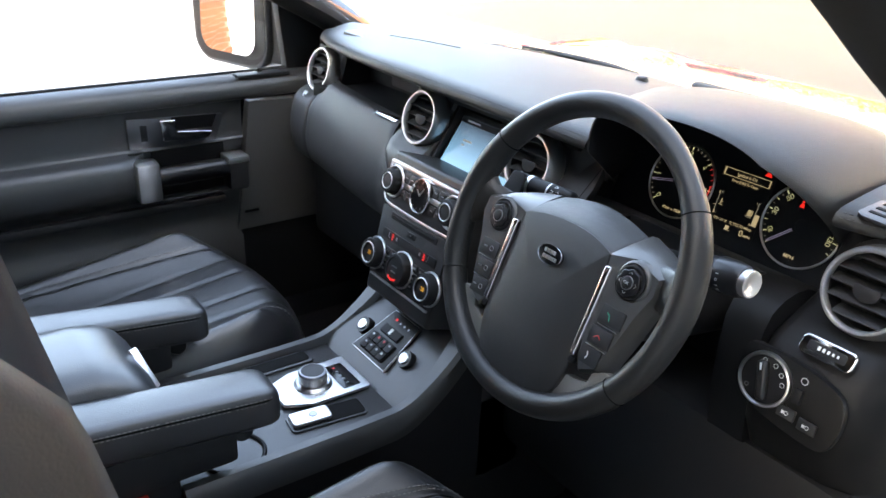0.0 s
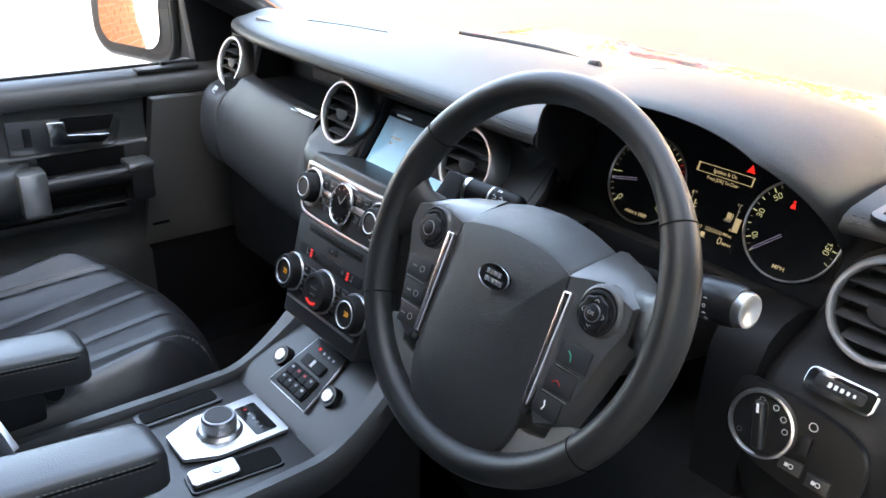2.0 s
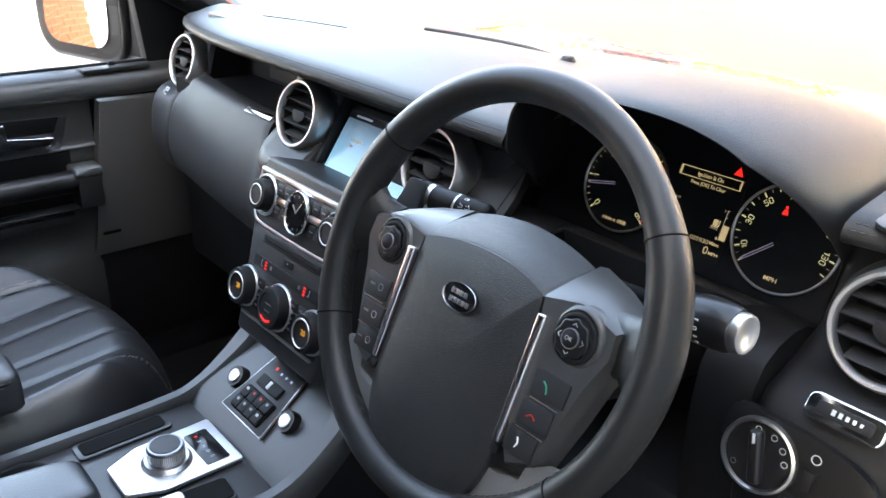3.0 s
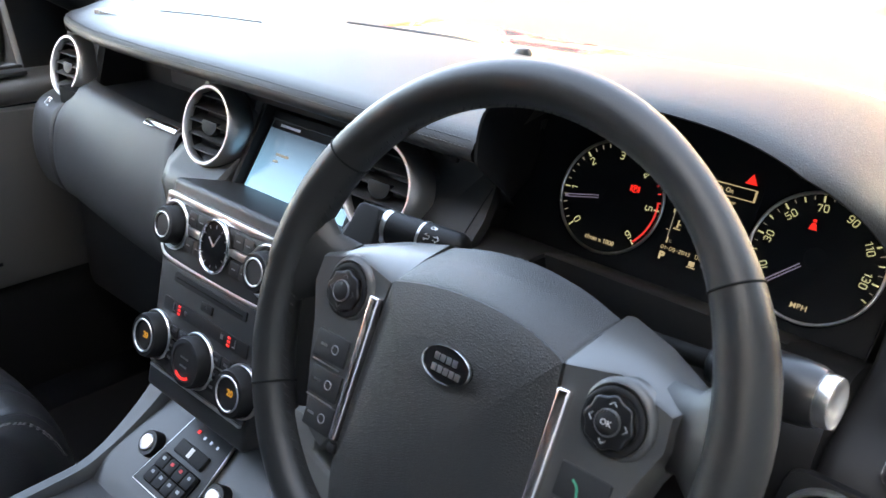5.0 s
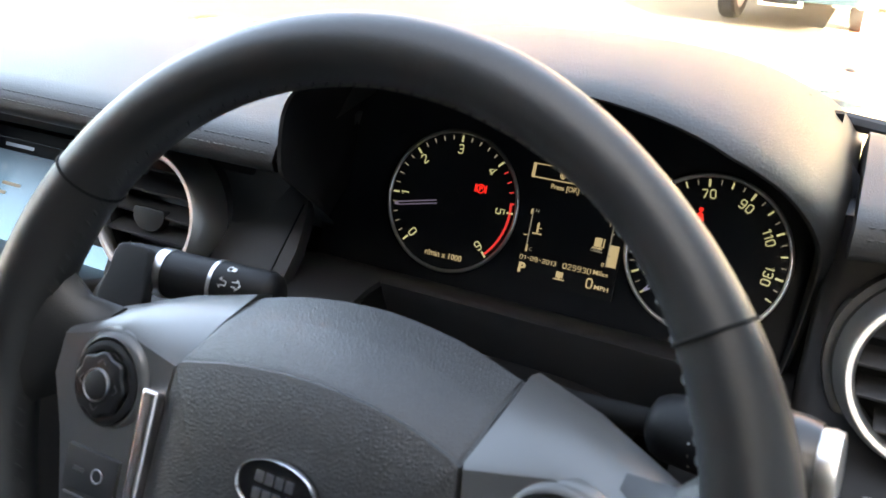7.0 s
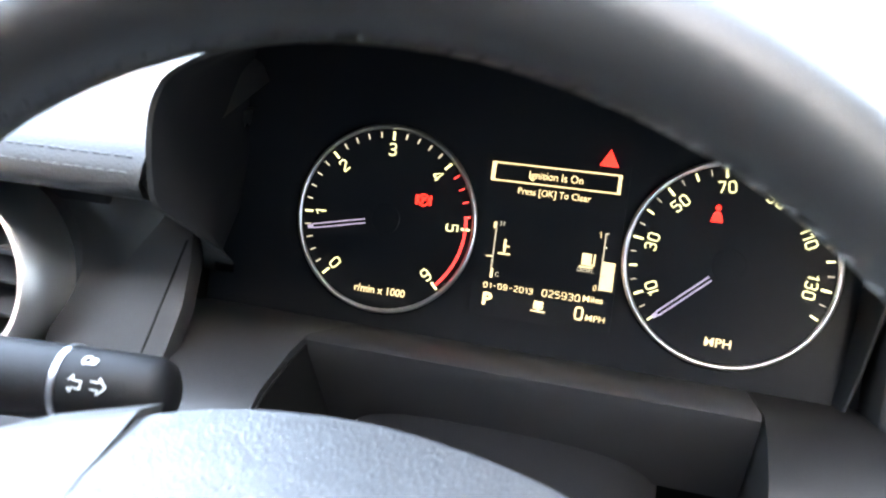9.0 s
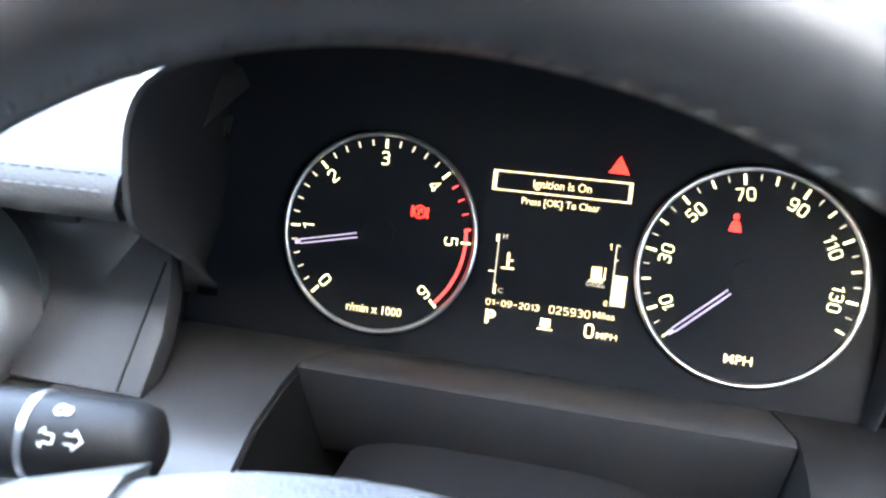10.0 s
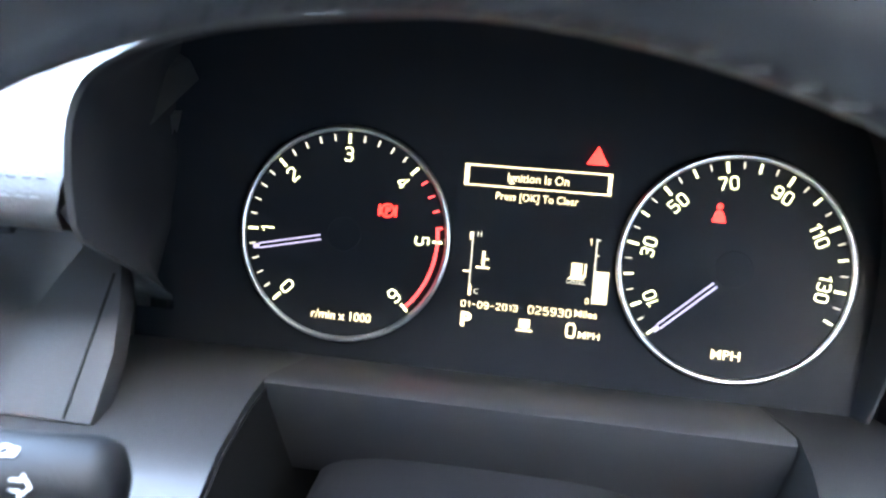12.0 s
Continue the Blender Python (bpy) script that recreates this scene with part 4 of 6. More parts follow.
                part("key_symbol", tube(pts, 0.0007, 5), mm, sp)
        else:
            for k, v in enumerate((-0.0335, -0.0575, -0.0800)):
                part("key_symbol", moved(ring(0.0030, 0.0007, 0.0006, 20), Matrix.Translation((-0.0955 + 0.003 * k, v, 0.0052))), ALU, sp)
                part("key_symbol", box(0.006, 0.0016, 0.0004, (-0.1065 + 0.003 * k, v, 0.0052)), ALU, sp)
        # chrome strip
        bm = prism([(s * 0.0695, 0.0120), (s * 0.0780, 0.0125), (s * 0.0770, -0.0880), (s * 0.0705, -0.0880)], 0.000, 0.0085, 0.0022, 3)
        part("chrome_strip", bm, STRIP, w, "bright satin chrome strip")
        part("strip_foot", box(0.008, 0.007, 0.008, (s * 0.0740, -0.0935, 0.002), 0.002), DARK, w)
        # side spoke into the rim
        rows = []
        for u, v0, v1, z0, z1 in ((0.120, -0.012, 0.036, -0.030, -0.004), (0.138, -0.008, 0.038, -0.022, -0.001), (0.150, -0.016, 0.052, -0.016, 0.006), (0.160, -0.026, 0.064, -0.011, 0.010)):
            rows.append([(s * u, (v0 + v1) / 2 + (v1 - v0) / 2 * math.cos(2 * math.pi * q / 12), (z0 + z1) / 2 + (z1 - z0) / 2 * math.sin(2 * math.pi * q / 12)) for q in range(12)])
        part("side_spoke", loft(rows), RIMLEATHER, w)
    # wide lower spoke that carries the tail of the hub
    low = [(-0.142, -0.098), (-0.118, -0.088), (-0.098, -0.096), (-0.080, -0.112), (0.080, -0.112), (0.098, -0.096), (0.118, -0.088), (0.142, -0.098), (0.118, -0.126), (0.085, -0.148), (0.045, -0.166), (0, -0.171), (-0.045, -0.166), (-0.085, -0.148), (-0.118, -0.126)]
    part("lower_spoke", prism(smooth_outline(low, 3), -0.022, -0.004, 0.003), SPOKE, w, "satin grey lower spoke")
    part("hub_core", moved(lathe([(0, -0.075), (0.052, -0.075), (0.062, -0.03), (0, -0.03)], 40), Matrix.Translation((0, -0.01, 0))), DARK, w)
    return w


steering_wheel()


# ---- column, stalks, lower driver fascia ----
def column():
    c = thing("steering_column", Matrix.Identity(4), "black plastic steering column shroud", "steering column")
    rows = []
    for y, w, z0, z1 in ((0.03, 0.062, 1.030, 1.094), (0.06, 0.070, 1.020, 1.094), (0.12, 0.078, 1.010, 1.082), (0.20, 0.082, 1.0, 1.069), (0.26, 0.082, 1.0, 1.059)):
        cz, hz = (z0 + z1) / 2, (z1 - z0) / 2
        rows.append([(0.3936 + w * math.copysign(abs(math.cos(2 * math.pi * q / 32)) ** 0.6, math.cos(2 * math.pi * q / 32)), y, cz + hz * math.copysign(abs(math.sin(2 * math.pi * q / 32)) ** 0.7, math.sin(2 * math.pi * q / 32))) for q in range(32)])
    part("shroud", loft(rows), DARK, c)
    return c


column()


def stalk(name, s, label):
    m = face_pose(0.3936, -0.0377, 1.1419, 23.85)
    st = thing(name, m, label, "control stalk")
    if s < 0:
        a, b = Vector((-0.0862, 0.0510, -0.0885)), Vector((-0.1802, 0.0472, -0.0740))
    else:
        a, b = Vector((0.0600, 0.0430, -0.0780)), Vector((0.1905, 0.0525, -0.0605))
    d = (b - a).normalized()
    q = d.to_track_quat("Z", "Y").to_matrix().to_4x4()
    f = Matrix.Translation(a) @ q
    if s < 0:
        part("arm", moved(lathe([(0, -0.0020), (0.0070, -0.0016), (0.0112, 0.0008), (0.0130, 0.0050), (0.0134, 0.0345), (0, 0.0345)], 32), f), SHADEFASCIA, st)
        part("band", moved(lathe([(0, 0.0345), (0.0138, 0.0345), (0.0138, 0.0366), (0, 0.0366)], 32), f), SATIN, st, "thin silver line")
        part("grip", moved(lathe([(0, 0.0366), (0.0133, 0.0366), (0.0136, 0.0655), (0, 0.0655)], 32), f), SHADEFASCIA, st)
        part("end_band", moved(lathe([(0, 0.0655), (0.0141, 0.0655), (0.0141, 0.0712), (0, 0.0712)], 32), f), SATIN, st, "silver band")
        part("tip", moved(lathe([(0, 0.0712), (0.0135, 0.0712), (0.0131, 0.0910), (0.0105, 0.0960), (0, 0.0970)], 32), f), SHADEFASCIA, st)
        part("tip_edge", moved(lathe([(0, 0.0905), (0.0137, 0.0905), (0.0128, 0.0935), (0, 0.0935)], 32), f), SATIN, st, "silver edge")
        pad = smooth_outline([(-0.0100, 0.0105), (0.0, 0.0125), (0.0095, 0.0105), (0.0125, -0.004), (0.0140, -0.0200), (0.0, -0.0215), (-0.0140, -0.0200), (-0.0120, -0.004)], 3)
        part("paddle", moved(prism(pad, 0.0060, 0.0150, 0.0022, 3), Matrix.Translation((-0.1662, 0.0470, -0.0725)) @ pose(0, 0, 0, -8, 8, 0)), DARK, st, "black flat end switch")
    else:
        part("arm", moved(lathe([(0, 0.058), (0.0070, 0.0585), (0.0115, 0.0610), (0.0138, 0.0660), (0.0150, 0.0760), (0.0164, 0.0840), (0.0172, 0.090), (0, 0.090)], 36), f), SHADEFASCIA, st)
        part("neck", moved(lathe([(0, 0.0), (0.0060, 0.0), (0.0060, 0.060), (0, 0.060)], 20), f), BLACKHOLE, st)
        part("sleeve", moved(lathe([(0, 0.0905), (0.0176, 0.0905), (0.0182, 0.0950), (0.0182, 0.1080), (0.0172, 0.1180), (0.0155, 0.1230), (0, 0.1230)], 40), f), ROCKER, st, "glossy black ring switch with white marks")
        part("end_cap", moved(lathe([(0, 0.1225), (0.0142, 0.1225), (0.0146, 0.1270), (0.0138, 0.1302), (0.0120, 0.1306), (0.0080, 0.1292), (0, 0.1282)], 40), f), SATIN, st, "satin silver end button")
        for z, r, turns in ((0.0800, 0.0152, (96, 116, 136, 156)), (0.1010, 0.0183, (92, 112, 132, 150))):
            for k, turn in enumerate(turns):
                g = f @ pose(0, 0, z, 0, 0, turn) @ Matrix.Translation((r, 0, 0)) @ pose(0, 0, 0, 0, 90, 0)
                part("print_mark", moved(ring(0.0013, 0.0005, 0.0005, 14) if k % 2 else box(0.0032, 0.0009, 0.0006), g), WHITE, st)
    return st, a, d


LST, STALK_ROOT, STALK_AXIS = stalk("indicator_stalk", -1, "black indicator stalk with silver bands and arrow marks")
stalk("wiper_stalk", 1, "black wiper stalk with satin silver end cap")


def open_arrow(flip):
    o = [(0.0031, 0), (0.0004, 0.0028), (0.0004, 0.0013), (-0.0028, 0.0013), (-0.0028, -0.0013), (0.0004, -0.0013), (0.0004, -0.0028)]
    pts = [(flip * x, y, 0) for x, y in o]
    return tube(pts + [pts[0]], 0.00028, 5)


def on_stalk(along, turn):
    """The place on the stalk's skin, so far from its root, turned from the driver's side upwards."""
    p, t = STALK_ROOT + STALK_AXIS * along, radians(turn)
    n = Vector((0, math.sin(t), math.cos(t)))
    p = p + n * 0.0134
    return Matrix(((1, 0, 0, p.x), (0, math.cos(t), math.sin(t), p.y), (0, -math.sin(t), math.cos(t), p.z), (0, 0, 0, 1)))


for flip, along in ((-1, 0.0260), (1, 0.0175)):
    part("arrow_mark", moved(open_arrow(flip), on_stalk(along, 12)), WHITE, LST)
part("lamp_mark", moved(join(ring(0.0016, 0.0006, 0.0004, 16), box(0.0020, 0.0026, 0.0003, (0.0026, 0, 0))), on_stalk(0.0250, 50)), WHITE, LST)


def driver_fascia():
    d = thing("driver_fascia", Matrix.Identity(4), "black lower fascia panels round the steering column", "dashboard panel")
    knee = [(0.25, 1.086), (0.185, 1.1125), (0.165, 1.1135), (0.135, 1.110), (0.113, 1.101), (0.099, 1.082), (0.094, 1.04), (0.096, 1.00), (0.110, 0.93), (0.20, 0.90), (0.26, 1.0)]
    sill = [(0.25, 1.086), (0.185, 1.1125), (0.181, 1.1115), (0.182, 1.104), (0.205, 1.05), (0.26, 1.03)]
    part("inner_panel", bevel(loft([[(x, y, z) for y, z in knee] for x in (0.205, 0.26, 0.300)]), 0.003), PANEL, d)
    # black skin paints the shade on the side of the column recess
    part("recess_side_shade", loft([[(x, 0.17 + (y - 0.17) * 0.96, 1.01 + (z - 1.01) * 0.96) for y, z in knee] for x in (0.298, 0.3008)]), BLACKHOLE, d)
    part("gauge_sill", loft([[(x, y, z) for y, z in sill] for x in (0.300, 0.41, 0.512)]), PLASTIC, d)
    outer = [(0.25, 1.086), (0.185, 1.1125), (0.165, 1.1135), (0.142, 1.109), (0.124, 1.098), (0.114, 1.078), (0.111, 1.04), (0.112, 1.0), (0.12, 0.93), (0.20, 0.90), (0.26, 1.0)]
    # darkened material carries the shade right of the column
    part("outer_panel", bevel(loft([[(x, y, z) for y, z in outer] for x in (0.513, 0.54, 0.562)]), 0.003), SHADEFASCIA, d)
    # black sheet paints the shade deep in the column opening
    part("opening_shade", slab(0.30, 0.52, 0.235, 0.26, 0.93, 1.08), BLACKHOLE, d)
    part("knee_panel", slab(0.13, 0.69, 0.12, 0.30, 0.66, 0.935, 0.03), DARK, d)
    # slim panels that lean back between the vent and the hood
    lean = face_pose(-0.011, 0.138, 1.112, 42)
    part("upright_panel", bevel(prism([(0.194, 0.0), (0.2590, 0.0), (0.2605, 0.028), (0.2575, 0.050), (0.2490, 0.082), (0.194, 0.082)], -0.012, 0), 0.0015), PLASTIC, d, m=lean)
    part("panel_seam", prism([(0.2470, 0.001), (0.2480, 0.001), (0.2525, 0.060), (0.2515, 0.060)], -0.002, 0.0004), BLACKHOLE, d, m=lean)
    part("recess_wall", slab(0.19, 0.232, 0.192, 0.204, 1.16, 1.20), DARK, d)
    return d


driver_fascia()


# ---- things outside ----
def parked_car(m, paint, label, estate=False):
    c = thing("parked_car", m, label, "car", "parked cars")
    # side outline swept across the width, with rounding towards both flanks
    side = [(-2.10, 0.32), (-2.16, 0.55), (-2.12, 0.72), (-2.0, 0.84), (-1.15, 0.96), (-0.55, 1.36), (0.1, 1.47), (0.9, 1.45), (1.55, 1.30), (2.05, 0.98), (2.12, 0.70), (2.08, 0.34)]
    side = smooth_outline(side, 3)
    secs = []
    for x, k in ((-0.90, 0.90), (-0.87, 0.965), (-0.70, 1.0), (0, 1.01), (0.70, 1.0), (0.87, 0.965), (0.90, 0.90)):
        secs.append([(x * (1 - 0.16 * max(0, (z - 0.9) / 0.55)), y * (0.97 + 0.03 * k), 0.3 + (z - 0.3) * k) for y, z in side])
    part("body", loft(secs), paint, c, sharp=50)
    part("bumper", moved(prism([(-0.86, 0.0), (0.86, 0.0), (0.80, 0.14), (-0.80, 0.14)], 0, 0.18, 0.04), pose(0, -2.02, 0.36, 90, 0, 0)), paint, c)
    part("lower_grille", box(1.1, 0.03, 0.10, (0, -2.19, 0.40), 0.01), BLACKHOLE, c)
    part("grille", box(0.75, 0.04, 0.12, (0, -2.13, 0.70), 0.015), BLACKHOLE, c)
    pl = part("number_plate", box(0.52, 0.012, 0.111, (0.03, -2.215, 0.345), 0.004), PLATEY, c, "white number plate")
    part("plate_bar", box(0.40, 0.004, 0.055, (0.03, -2.222, 0.345), 0.001), RUBBER, pl)
    for s in (-1, 1):
        part("headlamp", box(0.30, 0.05, 0.12, (s * 0.66, -2.08, 0.72), 0.02), CHROME, c)
        part("side_glass", prism([(-0.95, 0.98), (-0.48, 1.33), (0.1, 1.41), (0.85, 1.39), (1.4, 1.22), (1.5, 1.0)], 0, 0.02, 0.004), GLOSS, c, m=Matrix(((0, 0, s * 1.0, s * 0.80), (1, 0, 0, 0), (0, 1, 0, 0), (0, 0, 0, 1))))
        for y in (-1.32, 1.30):
            t = part("wheel", moved(lathe([(0.19, -0.11), (0.30, -0.11), (0.325, -0.08), (0.325, 0.08), (0.30, 0.11), (0.19, 0.11)], 36), pose(s * 0.80, y, 0.325, 0, 90, 0)), RUBBER, c)
            part("rim", moved(lathe([(0, 0.09), (0.06, 0.10), (0.19, 0.085), (0.20, 0.11), (0.20, -0.10), (0, -0.10)], 24), pose(s * 0.80, y, 0.325, 0, 90 * s, 0)), ALU, t)
    part("screen_glass", loft([[(-0.68, -1.14, 0.975), (0.68, -1.14, 0.975), (0.68, -1.12, 0.96), (-0.68, -1.12, 0.96)], [(-0.60, -0.55, 1.375), (0.60, -0.55, 1.375), (0.60, -0.53, 1.36), (-0.60, -0.53, 1.36)]]), GLOSS, c)
    return c


parked_car(pose(-0.13, 12.65, 0.012, 0, 0, -9), DARKPAINT, "dark parked car with white number plate on tarmac")
parked_car(pose(-8.6, 13.0, 0.012, 0, 0, 35), REDPAINT, "red parked car on the forecourt")
parked_car(pose(-13.2, 12.2, 0.012, 0, 0, 30), REDPAINT, "second red parked car on the forecourt")


def post():
    p = thing("bay_post", pose(0.53, 8.2, 0.0), "slim white post at the edge of the paving", "post")
    part("shaft", lathe([(0.045, 0.0), (0.045, 0.95), (0.03, 1.0), (0, 1.0)], 20), RENDERWALL, p)
    part("base", lathe([(0.09, 0.0), (0.09, 0.03), (0.05, 0.04), (0, 0.04)], 20), RUBBER, p)
    return p


post()


def wiper(pts, widths, label):
    w = thing("wiper", Matrix.Identity(4), label, "wiper", "windscreen wipers")
    line = smooth_line(pts, 6)
    n = len(line) - 1
    part("blade", tube(line, 0.006, 8), RUBBER, w)
    arm = [Vector(p) + Vector((0, 0.004, 0.010)) for p in line[n // 3:]]
    part("arm", tube(arm, [widths[0] + (widths[1] - widths[0]) * k / (len(arm) - 1) for k in range(len(arm))], 8, flat=0.6), DARK, w)
    part("pivot", moved(lathe([(0.016, -0.03), (0.016, 0.002), (0.012, 0.006), (0, 0.006)], 20), Matrix.Translation(arm[-1])), DARK, w)
    return w


wiper([(-0.46, 0.485, 1.184), (-0.396, 0.529, 1.180), (-0.301, 0.570, 1.176), (-0.186, 0.597, 1.172), (-0.12, 0.620, 1.160)], (0.006, 0.014), "black windscreen wiper parked at the scuttle")
wiper([(0.655, 0.335, 1.216), (0.580, 0.380, 1.217), (0.500, 0.419, 1.216), (0.346, 0.490, 1.207), (0.248, 0.527, 1.200), (0.155, 0.570, 1.188), (0.06, 0.600, 1.178)], (0.006, 0.014), "black windscreen wiper parked before the driver")


def hedge():
    rng = random.Random(4)
    verts, faces = [], []
    for _ in range(7500):
        c = Vector((rng.uniform(-22, -5.5), 15.8 + rng.uniform(-0.8, 0.8), 0.1 + 1.7 * rng.random() ** 0.8 + 0.25 * math.sin(rng.random() * 30)))
        a, b = (Vector((rng.uniform(-1, 1), rng.uniform(-1, 1), rng.uniform(-1, 1))).normalized() * rng.uniform(0.06, 0.14) for _ in range(2))
        i = len(verts)
        verts += [c - a, c + b * 0.6, c + a, c - b * 0.6]
        faces.append((i, i + 1, i + 2, i + 3))
    me = bpy.data.meshes.new("hedge")
    me.from_pydata(verts, [], faces)
    me.materials.append(HEDGE)
    return tagged(new("hedge", me), "green leafy hedge beside the forecourt", "hedge", kind="stuff")


hedge()


def stone_house():
    h = thing("stone_house", pose(-6, 17.5, 0), "sandstone house behind the hedge", "house")
    part("wall", slab(-16, 18, 0, 8, 0, 6.6), STONE, h)
    part("roof", moved(prism([(-0.6, 0), (4.2, 3.2), (9, 0)], -16.5, 18.5), Matrix(((0, 0, 1, 0), (1, 0, 0, 0), (0, 1, 0, 6.6), (0, 0, 0, 1)))), PAVER, h)
    for k in range(7):
        w = part("window", slab(-13.5 + 4.5 * k, -12.0 + 4.5 * k, -0.03, 0.12, 3.9, 5.5, 0.01), RENDERWALL, h)
        part("pane", slab(-13.4 + 4.5 * k, -12.1 + 4.5 * k, -0.05, -0.02, 4.0, 5.4), GLOSS, w)
    return h


stone_house()


def brick_wall():
    w = thing("brick_wall", Matrix.Identity(4), "orange brick wall with pale mortar", "wall", kind="structure")
    x = -3.4
    part("core", slab(x - 0.2, x - 0.006, -3.68, -1.4, 0, 2.4), MORTAR, w)
    rows, verts, faces = 32, [], []
    rng = random.Random(7)
    for r in range(rows):
        y = -3.68 + (0.11 if r % 2 else 0.0)
        while y < -1.45:
            d = rng.uniform(-0.002, 0.003)
            y1 = min(y + 0.215, -1.4)
            i = len(verts)
            for yy in (y, y1):
                for zz in (r * 0.075 + 0.002, r * 0.075 + 0.067):
                    verts += [(x - 0.02, yy, zz), (x + d, yy, zz)]
            faces += [(i + 1, i + 3, i + 7, i + 5), (i, i + 1, i + 5, i + 4), (i + 2, i + 6, i + 7, i + 3), (i, i + 2, i + 3, i + 1), (i + 4, i + 5, i + 7, i + 6)]
            y += 0.225
    me = bpy.data.meshes.new("bricks")
    me.from_pydata(verts, [], faces)
    me.materials.append(BRICK)
    ob = new("brickwork", me)
    ob.parent = w
    tagged(ob, kind="stuff")
    return w


brick_wall()
solid("boundary_wall", slab(-14, -5.9, -16.2, -16.0, 0, 2.4), RENDERWALL, "white rendered boundary wall", "wall", kind="structure")


# ---- air vents ----
def air_vent(m, r=0.0455):
    v = thing("air_vent", m, "round black slatted air vent in a bright silver ring", "air vent", "dashboard air vents")
    part("vent_ring", lathe([(r - 0.0050, -0.004), (r - 0.0050, 0.002), (r - 0.0032, 0.0044), (r - 0.0005, 0.0046), (r + 0.0010, 0.003), (r + 0.0035, -0.008), (r + 0.0055, -0.024), (r + 0.0045, -0.026), (r - 0.0040, -0.008)], 64), RINGSILVER, v, "satin silver ring")
    part("barrel", lathe([(r + 0.004, -0.022), (r + 0.0060, -0.0245), (r + 0.0085, -0.050), (r + 0.010, -0.080), (r - 0.004, -0.080), (r - 0.004, -0.006)], 64), PANEL, v)
    # black disc closes the vent, its deep shade put into the colour
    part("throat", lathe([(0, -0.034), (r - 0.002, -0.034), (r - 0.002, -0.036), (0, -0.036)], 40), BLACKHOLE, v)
    for k in range(5):
        y = (k - 2) * 0.0158
        half = math.sqrt(max(0.0001, (r - 0.0042) ** 2 - y * y))
        bm = box(2 * half, 0.0022, 0.018, (0, 0, -0.011), 0.0008)
        part("slat", moved(bm, Matrix.Translation((0, y - 0.001, 0)) @ pose(0, 0, 0, 28, 0, 0)), PLASTIC, v)
    tab = [(0.0145 * math.cos(radians(a)), 0.0115 * math.sin(radians(a))) for a in range(180, 361, 15)] + [(0.0145, 0.0035), (0.0125, 0.0050), (-0.0125, 0.0050), (-0.0145, 0.0035)]
    part("tab", prism(tab, -0.008, -0.001, 0.001), DARK, v, "thumb tab")
    return v


V0 = air_vent(face_pose(-0.146, 0.137, 1.1395, 17))
for x, y, z, yaw in ((0.1385, 0.135, 1.1415, 0), (-0.616, 0.189, 1.125, 0), (0.6285, 0.172, 1.142, 0)):
    copy_thing(V0, face_pose(x, y, z, 17, yaw))


# ---- centre stack ----
STACK = face_pose(0, 0.027, 0.99, 17)


def centre_stack():
    s = thing("centre_stack", STACK, "black centre stack with satin silver trim", "centre stack")
    body = [(-0.1035, 0.122), (0.1035, 0.122), (0.1050, 0.04), (0.0960, -0.04), (0.0900, -0.112), (-0.0900, -0.112), (-0.0960, -0.04), (-0.1050, 0.04)]
    part("housing", prism(body, -0.16, -0.003, 0.006, 3), PANEL, s)
    # silver frame: a tray-shaped band round the audio panel
    def band(pts, w):
        pts = [Vector((x, y, 0)) for x, y in pts]
        return tube(smooth_line(pts, 4), w, 8, flat=0.7)
    part("audio_frame", join(box(0.200, 0.0085, 0.006, (0, 0.1040, 0.000), 0.002), band([(-0.1015, 0.106), (-0.1030, 0.075), (-0.1010, 0.050), (-0.090, 0.0385), (-0.06, 0.0360), (0, 0.0350), (0.06, 0.0360), (0.090, 0.0385), (0.1010, 0.050), (0.1030, 0.075), (0.1015, 0.106)], 0.0026)), SATIN, s, "satin silver surround")
    part("lower_trim", box(0.166, 0.0035, 0.004, (0, -0.0850, -0.001), 0.001), SATIN, s, "satin silver line")
    return s


centre_stack()


